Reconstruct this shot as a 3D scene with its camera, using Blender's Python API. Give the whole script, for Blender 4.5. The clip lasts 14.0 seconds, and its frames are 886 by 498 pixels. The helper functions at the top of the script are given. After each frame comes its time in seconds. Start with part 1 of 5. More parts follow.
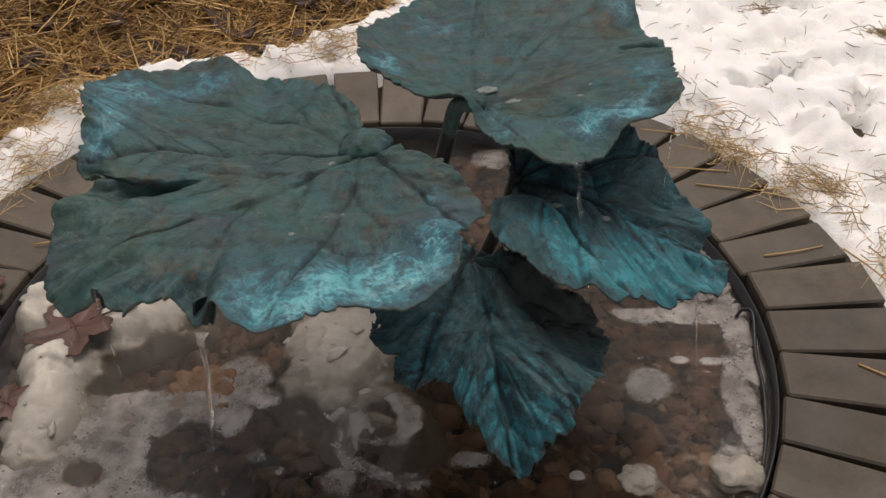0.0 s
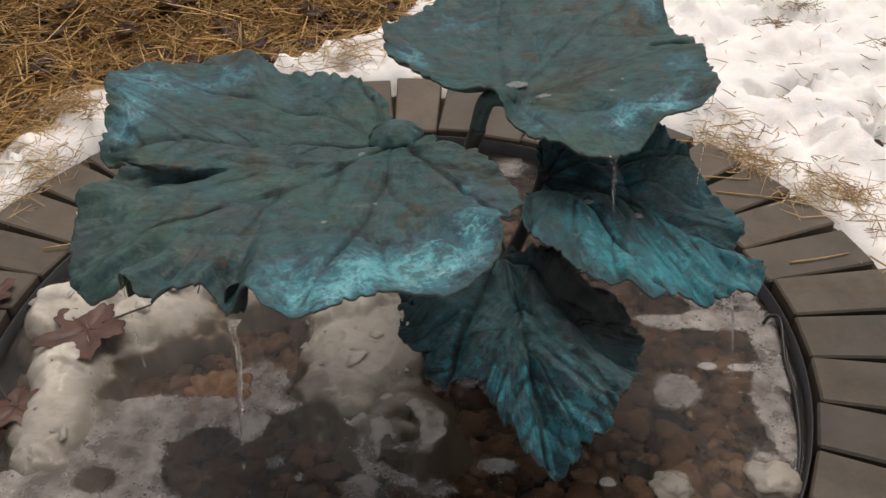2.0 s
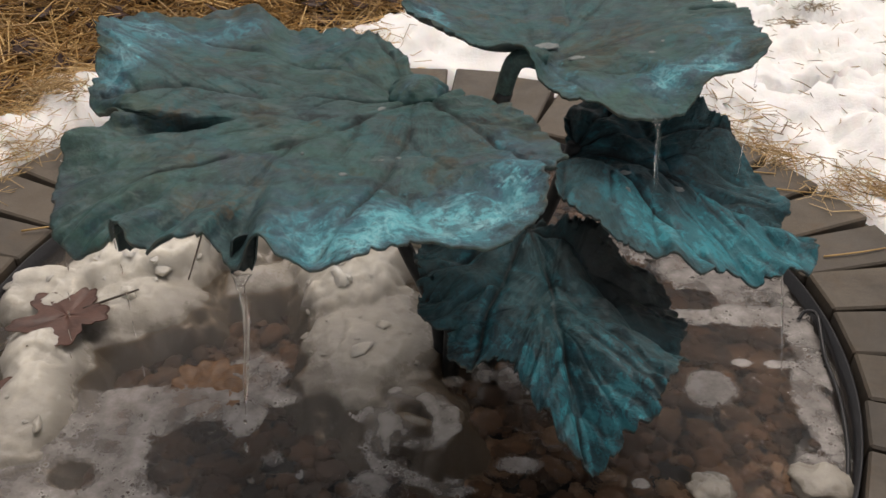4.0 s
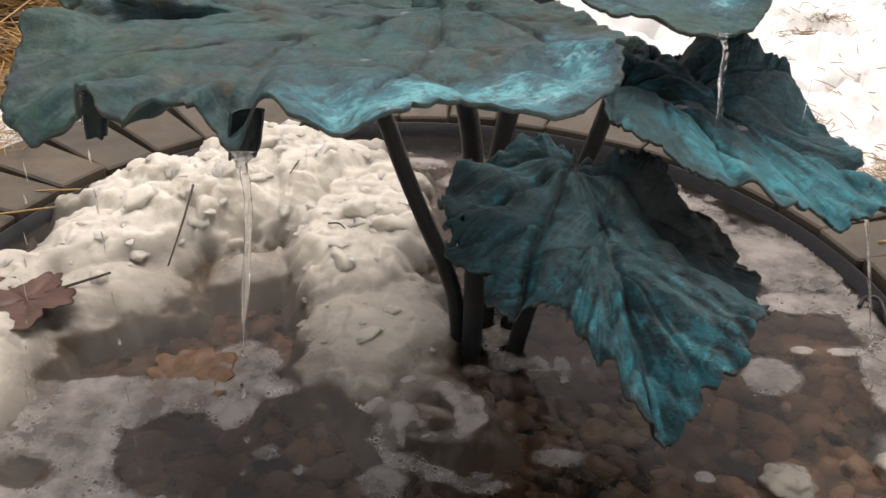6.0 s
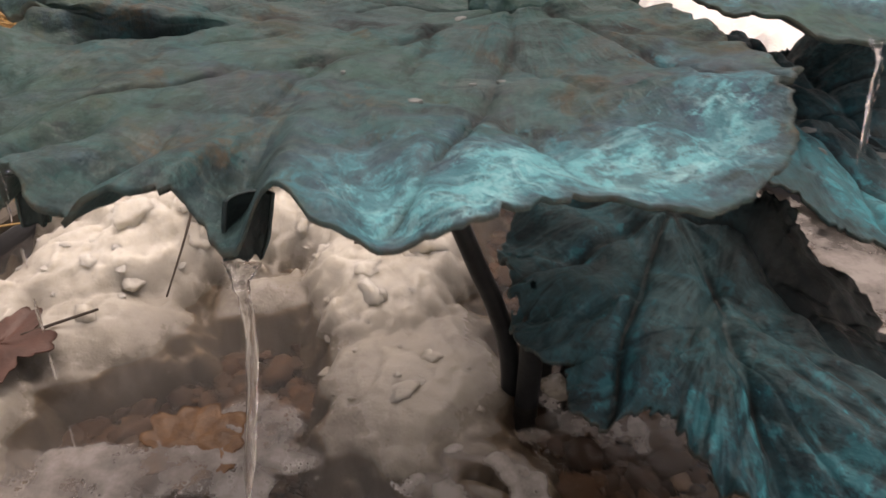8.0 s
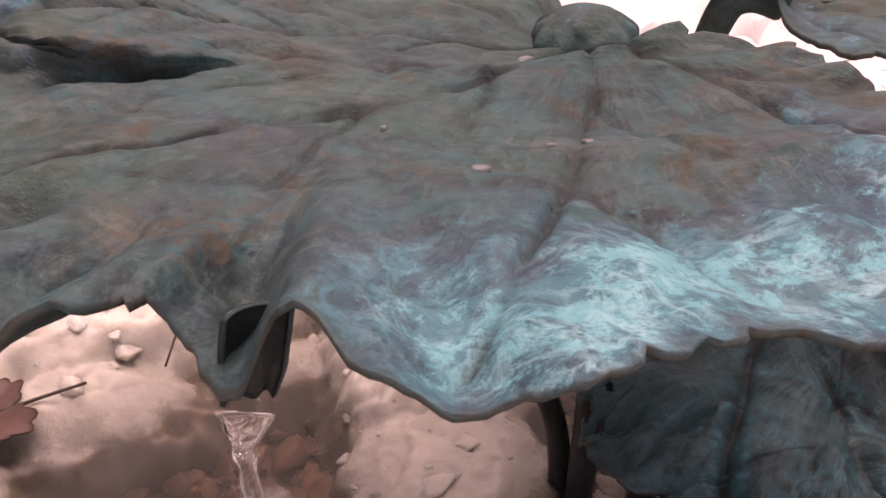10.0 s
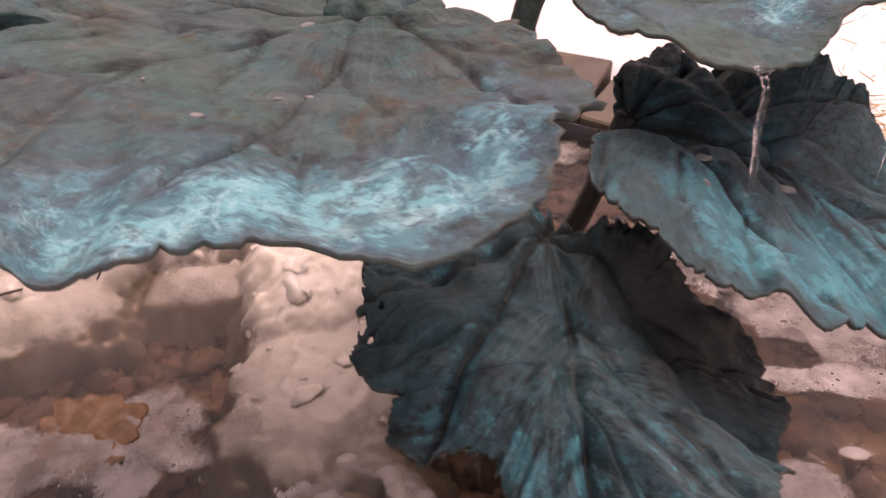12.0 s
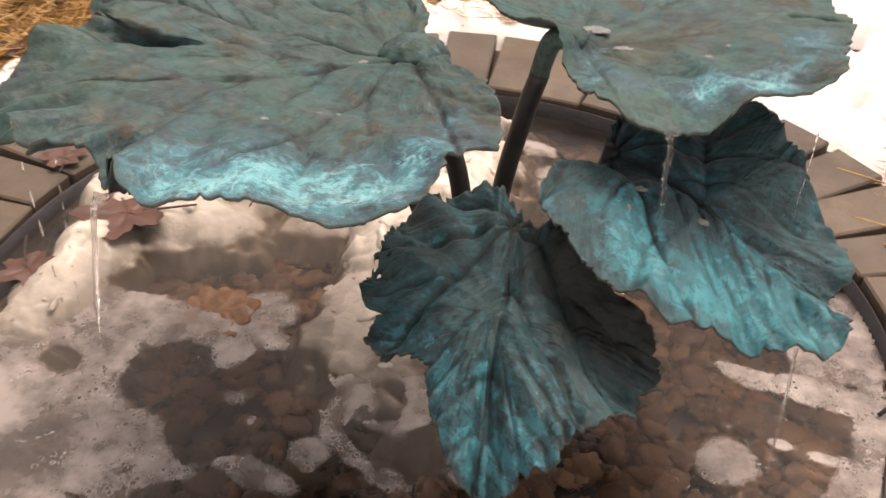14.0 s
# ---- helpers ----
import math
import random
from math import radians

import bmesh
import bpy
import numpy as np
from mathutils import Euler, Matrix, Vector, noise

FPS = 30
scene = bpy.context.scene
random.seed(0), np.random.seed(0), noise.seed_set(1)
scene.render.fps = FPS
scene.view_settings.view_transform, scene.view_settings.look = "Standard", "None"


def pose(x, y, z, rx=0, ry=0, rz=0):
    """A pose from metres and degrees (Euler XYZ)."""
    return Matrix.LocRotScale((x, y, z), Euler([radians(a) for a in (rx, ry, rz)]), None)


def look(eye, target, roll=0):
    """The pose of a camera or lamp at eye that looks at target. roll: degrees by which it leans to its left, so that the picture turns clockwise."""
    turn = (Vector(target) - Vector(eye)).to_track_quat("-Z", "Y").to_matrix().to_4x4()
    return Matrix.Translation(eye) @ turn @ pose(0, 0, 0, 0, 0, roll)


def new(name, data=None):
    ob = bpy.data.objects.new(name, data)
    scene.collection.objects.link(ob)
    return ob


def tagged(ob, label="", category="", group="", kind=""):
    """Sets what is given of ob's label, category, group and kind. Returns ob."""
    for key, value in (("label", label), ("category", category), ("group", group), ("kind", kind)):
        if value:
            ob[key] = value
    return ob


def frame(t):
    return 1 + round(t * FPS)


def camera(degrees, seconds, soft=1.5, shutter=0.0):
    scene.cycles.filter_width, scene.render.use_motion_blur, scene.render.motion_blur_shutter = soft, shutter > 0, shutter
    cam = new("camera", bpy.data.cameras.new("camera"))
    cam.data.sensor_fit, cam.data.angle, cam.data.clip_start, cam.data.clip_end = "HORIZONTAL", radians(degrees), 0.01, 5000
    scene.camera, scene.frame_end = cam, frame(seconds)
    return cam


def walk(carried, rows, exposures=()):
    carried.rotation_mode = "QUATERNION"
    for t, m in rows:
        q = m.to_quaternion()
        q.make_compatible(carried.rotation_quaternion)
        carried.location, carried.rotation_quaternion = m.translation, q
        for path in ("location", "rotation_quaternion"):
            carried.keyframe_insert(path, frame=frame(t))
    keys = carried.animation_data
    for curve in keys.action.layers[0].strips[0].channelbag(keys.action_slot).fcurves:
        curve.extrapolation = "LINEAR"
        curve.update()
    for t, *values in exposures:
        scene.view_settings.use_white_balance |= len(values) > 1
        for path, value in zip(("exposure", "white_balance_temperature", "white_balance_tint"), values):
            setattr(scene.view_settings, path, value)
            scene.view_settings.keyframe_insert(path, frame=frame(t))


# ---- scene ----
cam = camera(52.0, 14.0, shutter=0.6)
PATH = [
    (0, (0.178, -1.263, 1.226), (0.129, 0.285, -0.04), -1.7),
    (0.5, (0.169, -1.256, 1.219), (0.119, 0.293, -0.045), -1.6),
    (1, (0.158, -1.264, 1.203), (0.11, 0.301, -0.041), -1.7),
    (1.5, (0.14, -1.265, 1.189), (0.102, 0.308, -0.046), -1.2),
    (2, (0.12, -1.267, 1.163), (0.088, 0.322, -0.051), -1.0),
    (2.5, (0.094, -1.257, 1.141), (0.079, 0.337, -0.066), -0.3),
    (3, (0.073, -1.238, 1.117), (0.073, 0.356, -0.091), 0.4),
    (5.5, (0.034, -1.175, 0.818), (0.058, 0.541, -0.21), 1.2),
    (6, (0.0, -1.146, 0.769), (0.059, 0.58, -0.241), 1.5),
    (6.5, (-0.023, -1.094, 0.758), (0.058, 0.614, -0.28), 1.4),
    (7, (-0.037, -1.029, 0.756), (0.049, 0.659, -0.314), 1.0),
    (7.5, (-0.033, -0.955, 0.753), (0.015, 0.71, -0.354), 0.8),
    (10, (-0.066, -0.741, 0.696), (-0.068, 0.964, -0.349), 1.0),
    (10.5, (-0.054, -0.736, 0.693), (0.044, 0.982, -0.326), 1.9),
    (11, (-0.028, -0.749, 0.699), (0.123, 0.956, -0.336), 3.1),
    (11.5, (0.051, -0.794, 0.728), (0.084, 0.879, -0.367), 2.8),
    (12, (0.144, -0.835, 0.756), (0.028, 0.801, -0.389), 1.8),
    (12.5, (0.195, -0.876, 0.801), (-0.003, 0.714, -0.395), 2.5),
    (13, (0.23, -0.929, 0.856), (-0.045, 0.624, -0.374), 2.9),
    (13.5, (0.292, -1.006, 0.924), (-0.076, 0.516, -0.32), 3.1),
    (14, (0.418, -1.054, 0.971), (-0.127, 0.437, -0.246), 2.0),
]
EXPOSURES = [
    (0.0, 0.12, 7100, 16),
    (0.5, 0.05, 7100, 16),
    (1.5, 0.03, 7100, 16),
    (2.5, 0.28, 7100, 14),
    (3.0, 0.20, 7100, 14),
    (5.5, 0.45, 7100, 16),
    (6.5, 0.72, 7100, 16),
    (7.5, 0.48, 7450, 18),
    (10.0, 0.78, 8200, 52),
    (11.5, 0.74, 8050, 52),
    (12.5, 1.06, 8500, 47),
    (13.0, 1.15, 8600, 46),
    (14.0, 1.18, 8250, 27),
]
walk(cam, [(t, look(eye, target, roll)) for t, eye, target, roll in PATH], EXPOSURES)

# ---------------------------------------------------------------- light
SUN_UP, SUN_TURN = radians(74), radians(20)
world = bpy.data.worlds.new("overcast_sky")
scene.world = world
world.use_nodes = True
wn, wl = world.node_tree.nodes, world.node_tree.links
sky = wn.new("ShaderNodeTexSky")
sky.sky_type, sky.sun_disc, sky.sun_elevation, sky.sun_rotation = "NISHITA", False, SUN_UP, SUN_TURN
sky.air_density, sky.dust_density = 1.0, 4.0
haze = wn.new("ShaderNodeHueSaturation")
haze.inputs["Saturation"].default_value = 0.25
wl.new(sky.outputs[0], haze.inputs["Color"])
wl.new(haze.outputs[0], wn["Background"].inputs["Color"])
wn["Background"].inputs["Strength"].default_value = 0.092
sun_data = bpy.data.lights.new("sun", "SUN")
sun_data.energy, sun_data.angle, sun_data.color = 1.25, radians(36), (1.0, 0.96, 0.91)
sun = new("sun", sun_data)
sun.matrix_world = look((0, 0, 10), (10 * math.sin(SUN_TURN) / math.tan(SUN_UP) * -1, 10 * math.cos(SUN_TURN) / math.tan(SUN_UP) * -1, 0))


WATER_Z = -0.045
RIM = 0.76


# ---------------------------------------------------------------- materials
class Mat:
    """A small builder for node materials."""

    def __init__(self, name):
        self.m = bpy.data.materials.new(name)
        self.m.use_nodes = True
        self.n, self.l = self.m.node_tree.nodes, self.m.node_tree.links
        self.b = self.n["Principled BSDF"]
        self.geo = self.n.new("ShaderNodeNewGeometry")
        self.where = self.geo.outputs["Position"]

    def put(self, slot, value):
        s = self.b.inputs[slot]
        if hasattr(value, "is_output"):
            self.l.new(value, s)
        else:
            s.default_value = value

    def noise(self, scale, detail=4.0, rough=0.55, stretch=None, warp=0.0):
        t = self.n.new("ShaderNodeTexNoise")
        t.inputs["Scale"].default_value, t.inputs["Detail"].default_value, t.inputs["Roughness"].default_value = scale, detail, rough
        t.inputs["Distortion"].default_value = warp
        v = self.where
        if stretch:
            mp = self.n.new("ShaderNodeMapping")
            mp.inputs["Scale"].default_value = stretch
            self.l.new(v, mp.inputs["Vector"])
            v = mp.outputs[0]
        self.l.new(v, t.inputs["Vector"])
        return t.outputs["Fac"]

    def cells(self, scale, feature="F1", warp=0.0):
        t = self.n.new("ShaderNodeTexVoronoi")
        t.feature = feature
        t.inputs["Scale"].default_value = scale
        v = self.where
        if warp:
            w = self.n.new("ShaderNodeTexNoise")
            w.inputs["Scale"].default_value = scale * 0.7
            self.l.new(v, w.inputs["Vector"])
            mix = self.n.new("ShaderNodeVectorMath")
            mix.operation = "MULTIPLY_ADD"
            self.l.new(w.outputs["Color"], mix.inputs[0])
            mix.inputs[1].default_value = (warp, warp, warp)
            self.l.new(v, mix.inputs[2])
            v = mix.outputs[0]
        self.l.new(v, t.inputs["Vector"])
        return t.outputs["Distance"]

    def ramp(self, fac, *stops):
        r = self.n.new("ShaderNodeValToRGB")
        e = r.color_ramp.elements
        while len(e) < len(stops):
            e.new(0.5)
        for el, (at, c) in zip(e, stops):
            el.position, el.color = at, (*c, 1.0) if isinstance(c, tuple) else (c, c, c, 1.0)
        self.l.new(fac, r.inputs["Fac"])
        return r.outputs["Color"]

    def mix(self, fac, a, b, how="MIX"):
        x = self.n.new("ShaderNodeMix")
        x.data_type, x.blend_type = "RGBA", how
        for slot, v in ((0, fac), (6, a), (7, b)):
            if hasattr(v, "is_output"):
                self.l.new(v, x.inputs[slot])
            elif slot:
                x.inputs[slot].default_value = (*v, 1.0) if isinstance(v, tuple) else (v, v, v, 1.0)
            else:
                x.inputs[slot].default_value = v
        return x.outputs[2]

    def math(self, how, a, b=0.5, clamp=False):
        x = self.n.new("ShaderNodeMath")
        x.operation, x.use_clamp = how, clamp
        for slot, v in ((0, a), (1, b)):
            if hasattr(v, "is_output"):
                self.l.new(v, x.inputs[slot])
            else:
                x.inputs[slot].default_value = v
        return x.outputs[0]

    def attr(self, name):
        a = self.n.new("ShaderNodeAttribute")
        a.attribute_name = name
        return a.outputs["Fac"]

    def near(self, x, y, z):
        far = self.n.new("ShaderNodeVectorMath")
        far.operation = "DISTANCE"
        self.l.new(self.where, far.inputs[0])
        far.inputs[1].default_value = (x, y, z)
        return far.outputs["Value"]

    def rings(self, x, y, z, tight, reach):
        """Round waves about a point, dying out at that reach."""
        d = self.near(x, y, z)
        wave = self.math("ADD", self.math("MULTIPLY", self.math("SINE", self.math("MULTIPLY", d, tight)), 0.5), 0.5)
        return self.math("MULTIPLY", wave, self.math("SUBTRACT", 1.0, self.math("DIVIDE", d, reach), True))

    def random(self):
        return self.n.new("ShaderNodeObjectInfo").outputs["Random"]

    def height(self):
        x = self.n.new("ShaderNodeSeparateXYZ")
        self.l.new(self.where, x.inputs[0])
        return x.outputs["Z"]

    def bump(self, h, strength=0.4, distance=0.01, under=None):
        x = self.n.new("ShaderNodeBump")
        x.inputs["Strength"].default_value, x.inputs["Distance"].default_value = strength, distance
        self.l.new(h, x.inputs["Height"])
        if under is not None:
            self.l.new(under, x.inputs["Normal"])
        self.l.new(x.outputs[0], self.b.inputs["Normal"])
        return x.outputs[0]


def bronze_patina():
    k = Mat("verdigris_bronze")
    a = k.n.new("ShaderNodeAttribute")
    a.attribute_name = "vein_space"
    veins, world_place = a.outputs["Vector"], k.where
    broad = k.noise(6, 4, 0.6)
    hue = k.noise(13, 7, 0.68, warp=0.9)
    rust = k.noise(10, 8, 0.7, warp=0.8)
    cloud = k.noise(19, 8, 0.7, warp=1.2)
    speck = k.noise(95, 5, 0.7, warp=0.5)
    fine = k.noise(60, 6, 0.65, warp=0.6)
    k.where = veins
    streak = k.noise(2.6, 6, 0.62, warp=0.5)
    thread = k.noise(7.0, 6, 0.72, warp=0.7)
    ripple = k.noise(5.0, 6, 0.66, warp=0.8)
    fibre = k.noise(13.0, 4, 0.7, warp=0.9)
    k.where = world_place
    # dull metal: blue-grey, teal, olive and rust clouds with fibres along the veins
    base = k.mix(k.ramp(broad, (0.38, 0.0), (0.62, 1.0)), (0.031, 0.062, 0.072), (0.045, 0.076, 0.072))
    base = k.mix(k.ramp(hue, (0.49, 0.0), (0.55, 0.9)), base, (0.030, 0.104, 0.110))
    base = k.mix(k.ramp(hue, (0.36, 0.8), (0.44, 0.0)), base, (0.052, 0.062, 0.076))
    base = k.mix(k.ramp(rust, (0.55, 0.0), (0.60, 0.8)), base, (0.086, 0.066, 0.040))
    base = k.mix(k.ramp(k.noise(7, 7, 0.68, warp=0.7), (0.38, 0.8), (0.44, 0.0)), base, (0.078, 0.058, 0.034))
    base = k.mix(k.ramp(k.noise(4.5, 5, 0.6, warp=0.7), (0.48, 0.0), (0.60, 0.7)), base, (0.038, 0.086, 0.066))
    base = k.mix(k.ramp(k.noise(24, 6, 0.7, stretch=(0.35, 1.2, 1.0), warp=1.0), (0.57, 0.0), (0.62, 0.7)), base, (0.088, 0.122, 0.115))
    base = k.mix(k.ramp(k.noise(15, 5, 0.7, stretch=(0.3, 1.4, 1.0), warp=0.9), (0.34, 0.85), (0.41, 0.0)), base, (0.013, 0.016, 0.017))
    base = k.mix(k.ramp(streak, (0.50, 0.0), (0.62, 0.6)), base, (0.045, 0.115, 0.112))
    base = k.mix(k.ramp(thread, (0.33, 0.75), (0.44, 0.0)), base, (0.017, 0.026, 0.028))
    base = k.mix(k.ramp(fibre, (0.55, 0.0), (0.64, 0.5)), base, (0.075, 0.15, 0.15))
    base = k.mix(k.math("MULTIPLY", k.attr("green"), k.ramp(k.noise(22, 6, 0.7, warp=0.8), (0.38, 0.15), (0.6, 0.9))), base, (0.05, 0.125, 0.105))
    stroke = k.noise(48, 5, 0.72, stretch=(0.3, 1.3, 1.0), warp=0.7)
    base = k.mix(k.ramp(stroke, (0.37, 0.6), (0.44, 0.0)), base, (0.020, 0.036, 0.040))
    base = k.mix(k.ramp(stroke, (0.57, 0.0), (0.63, 0.45)), base, (0.070, 0.135, 0.130))
    mottle = k.noise(36, 7, 0.74, warp=0.3)
    base = k.mix(k.ramp(mottle, (0.53, 0.0), (0.60, 0.55)), base, (0.062, 0.106, 0.110))
    base = k.mix(k.ramp(mottle, (0.39, 0.65), (0.46, 0.0)), base, (0.022, 0.044, 0.042))
    # wet deep teal metal of the lower leaves, darkened partly for overhead shade
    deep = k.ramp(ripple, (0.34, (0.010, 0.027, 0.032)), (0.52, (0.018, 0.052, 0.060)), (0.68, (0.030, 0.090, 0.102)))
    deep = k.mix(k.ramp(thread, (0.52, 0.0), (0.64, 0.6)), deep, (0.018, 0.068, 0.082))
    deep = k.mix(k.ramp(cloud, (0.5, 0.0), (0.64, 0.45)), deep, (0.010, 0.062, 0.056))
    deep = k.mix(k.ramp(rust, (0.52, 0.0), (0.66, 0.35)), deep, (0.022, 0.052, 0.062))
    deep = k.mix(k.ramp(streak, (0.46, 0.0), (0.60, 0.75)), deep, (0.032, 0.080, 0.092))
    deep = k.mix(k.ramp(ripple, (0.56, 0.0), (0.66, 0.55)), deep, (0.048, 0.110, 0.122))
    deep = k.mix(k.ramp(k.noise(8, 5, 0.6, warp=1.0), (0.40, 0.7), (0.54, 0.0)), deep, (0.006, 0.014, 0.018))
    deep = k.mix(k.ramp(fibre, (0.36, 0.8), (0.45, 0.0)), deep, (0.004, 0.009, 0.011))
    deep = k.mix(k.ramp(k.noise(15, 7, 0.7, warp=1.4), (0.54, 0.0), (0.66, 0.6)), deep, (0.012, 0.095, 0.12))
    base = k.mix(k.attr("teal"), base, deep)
    base = k.mix(k.ramp(speck, (0.3, 0.5), (0.44, 0.0)), base, (0.016, 0.024, 0.026))
    # turquoise crust
    worn = k.attr("patina")
    grain = k.noise(36, 8, 0.78, warp=0.6)
    cover = k.math("ADD", worn, k.math("MULTIPLY", k.math("SUBTRACT", grain, 0.5), 2.1))
    blot = k.math("ADD", worn, k.math("MULTIPLY", k.math("SUBTRACT", cloud, 0.5), 1.2))
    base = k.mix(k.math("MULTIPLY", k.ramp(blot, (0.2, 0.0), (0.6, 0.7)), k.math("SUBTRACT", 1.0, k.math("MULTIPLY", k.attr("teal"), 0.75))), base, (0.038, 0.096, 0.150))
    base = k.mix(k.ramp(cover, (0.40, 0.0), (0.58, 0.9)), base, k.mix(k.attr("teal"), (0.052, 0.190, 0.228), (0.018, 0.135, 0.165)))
    glow = k.math("ADD", blot, k.math("MULTIPLY", k.math("SUBTRACT", k.noise(58, 8, 0.80, warp=0.4), 0.5), 2.9))
    base = k.mix(k.ramp(glow, (0.70, 0.0), (0.92, 0.85)), base, k.mix(k.attr("teal"), (0.12, 0.40, 0.45), (0.026, 0.25, 0.30)))
    patchy = k.math("MULTIPLY", k.ramp(k.noise(26, 8, 0.78, warp=0.5), (0.43, 0.95), (0.50, 0.0)), k.ramp(blot, (0.2, 0.0), (0.5, 0.8)))
    base = k.mix(k.math("MULTIPLY", patchy, k.math("SUBTRACT", 1.0, k.attr("teal"))), base, (0.034, 0.060, 0.078))
    lines = []
    for size, wide, warp in ((13, 0.030, 0.55), (34, 0.045, 0.5)):
        away = k.math("ABSOLUTE", k.math("SUBTRACT", k.noise(size, 6, 0.62, warp=warp), 0.5))
        lines.append(k.ramp(away, (0.0, 1.0), (wide, 0.0)))
    ring = k.ramp(k.cells(30, warp=0.012), (0.27, 0.0), (0.33, 1.0), (0.40, 0.0))
    ring = k.math("MULTIPLY", ring, k.ramp(k.noise(8, 2), (0.52, 0.0), (0.58, 1.0)))
    lace = k.math("MAXIMUM", k.math("MAXIMUM", lines[0], k.math("MULTIPLY", lines[1], 0.75)), ring)
    lace = k.math("MULTIPLY", lace, k.ramp(k.noise(17, 4, 0.6), (0.40, 0.1), (0.58, 1.0)))
    lace = k.math("MULTIPLY", lace, k.math("MULTIPLY", k.ramp(blot, (0.3, 0.0), (0.80, 0.60)), k.math("SUBTRACT", 1.0, k.math("MULTIPLY", k.attr("teal"), 0.8))))
    base = k.mix(lace, base, (0.33, 0.64, 0.68))
    web = k.math("MULTIPLY", k.math("MAXIMUM", lines[0], lines[1]), k.ramp(k.noise(7, 5, 0.6, warp=0.8), (0.44, 0.0), (0.60, 0.4)))
    base = k.mix(k.math("MULTIPLY", web, k.attr("teal")), base, (0.022, 0.165, 0.20))
    # near black in vein grooves, under the blades and in the painted shade patch
    base = k.mix(k.math("MULTIPLY", k.attr("groove_and_shade"), 0.93), base, (0.012, 0.016, 0.016))
    base = k.mix(k.math("MULTIPLY", k.attr("lip"), k.ramp(k.noise(50, 4), (0.35, 0.1), (0.6, 0.7))), base, (0.10, 0.085, 0.06))
    k.put("Base Color", base)
    k.put("Metallic", 0.1)
    k.put("Specular IOR Level", k.math("ADD", 0.29, k.math("MULTIPLY", k.attr("teal"), 0.06)))
    k.put("Roughness", k.ramp(k.noise(26, 5), (0.3, 0.46), (0.75, 0.70)))
    k.bump(k.mix(0.5, k.mix(0.6, streak, thread), k.mix(0.5, fine, k.noise(150, 5, 0.6))), 0.85, 0.006)
    return k.m


def stem_metal():
    k = Mat("dark_bronze_stem")
    k.put("Base Color", k.ramp(k.noise(18, 5), (0.3, (0.012, 0.013, 0.014)), (0.75, (0.03, 0.033, 0.034))))
    k.put("Metallic", 0.3)
    k.put("Roughness", 0.45)
    k.bump(k.noise(70, 5), 0.4, 0.004)
    return k.m


def concrete():
    k = Mat("damp_concrete_paver")
    tone = k.math("ADD", k.math("MULTIPLY", k.random(), 0.35), k.math("MULTIPLY", k.noise(9, 5), 0.65))
    base = k.ramp(tone, (0.2, (0.064, 0.053, 0.041)), (0.8, (0.146, 0.116, 0.083)))
    base = k.mix(k.ramp(k.noise(160, 3), (0.45, 0.0), (0.8, 0.5)), base, (0.07, 0.06, 0.05))
    base = k.mix(k.ramp(k.noise(14, 6, 0.7), (0.54, 0.0), (0.7, 0.6)), base, (0.10, 0.062, 0.03))
    base = k.mix(k.ramp(k.noise(6, 7, 0.72, warp=0.6), (0.5, 0.0), (0.66, 0.55)), base, (0.045, 0.039, 0.032))
    # splashed stones under the trickles
    splash = k.math("ADD", k.near(0.95, -0.32, 0.0), k.math("MULTIPLY", k.math("SUBTRACT", k.noise(5, 5, 0.6), 0.5), 0.5))
    wet = k.ramp(splash, (0.32, 1.0), (0.55, 0.0))
    base = k.mix(k.math("MULTIPLY", wet, 0.55), base, k.mix(1.0, base, 0.35, "MULTIPLY"))
    k.put("Base Color", base)
    k.put("Roughness", k.ramp(k.noise(11), (0.3, 0.50), (0.7, 0.78)))
    k.bump(k.noise(220, 4, 0.7), 0.35, 0.003)
    return k.m


def snow_mat():
    k = Mat("old_snow")
    base = k.mix(k.ramp(k.noise(5, 6, 0.6), (0.5, 0.0), (0.8, 0.3)), (0.95, 0.94, 0.92), (0.80, 0.76, 0.70))
    k.put("Base Color", base)
    k.put("Roughness", 0.65)
    k.put("Subsurface Weight", 0.3)
    k.put("Subsurface Radius", (0.02, 0.015, 0.012))
    k.put("Subsurface Scale", 0.3)
    k.bump(k.mix(0.25, k.noise(32, 7, 0.62), k.noise(220, 3)), 0.45, 0.014)
    return k.m


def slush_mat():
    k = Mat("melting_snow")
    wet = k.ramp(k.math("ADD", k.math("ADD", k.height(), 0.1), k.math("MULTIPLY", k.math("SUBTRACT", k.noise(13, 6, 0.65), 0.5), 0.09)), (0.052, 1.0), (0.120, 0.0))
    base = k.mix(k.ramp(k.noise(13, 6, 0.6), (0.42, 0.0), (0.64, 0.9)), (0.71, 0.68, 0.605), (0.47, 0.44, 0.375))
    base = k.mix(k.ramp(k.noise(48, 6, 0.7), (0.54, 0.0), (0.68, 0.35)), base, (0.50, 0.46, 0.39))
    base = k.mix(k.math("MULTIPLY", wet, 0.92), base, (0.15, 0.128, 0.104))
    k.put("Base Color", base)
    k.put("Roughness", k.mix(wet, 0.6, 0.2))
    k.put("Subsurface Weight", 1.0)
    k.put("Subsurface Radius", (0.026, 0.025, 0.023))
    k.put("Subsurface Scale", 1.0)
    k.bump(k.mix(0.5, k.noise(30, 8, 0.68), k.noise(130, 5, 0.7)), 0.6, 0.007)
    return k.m


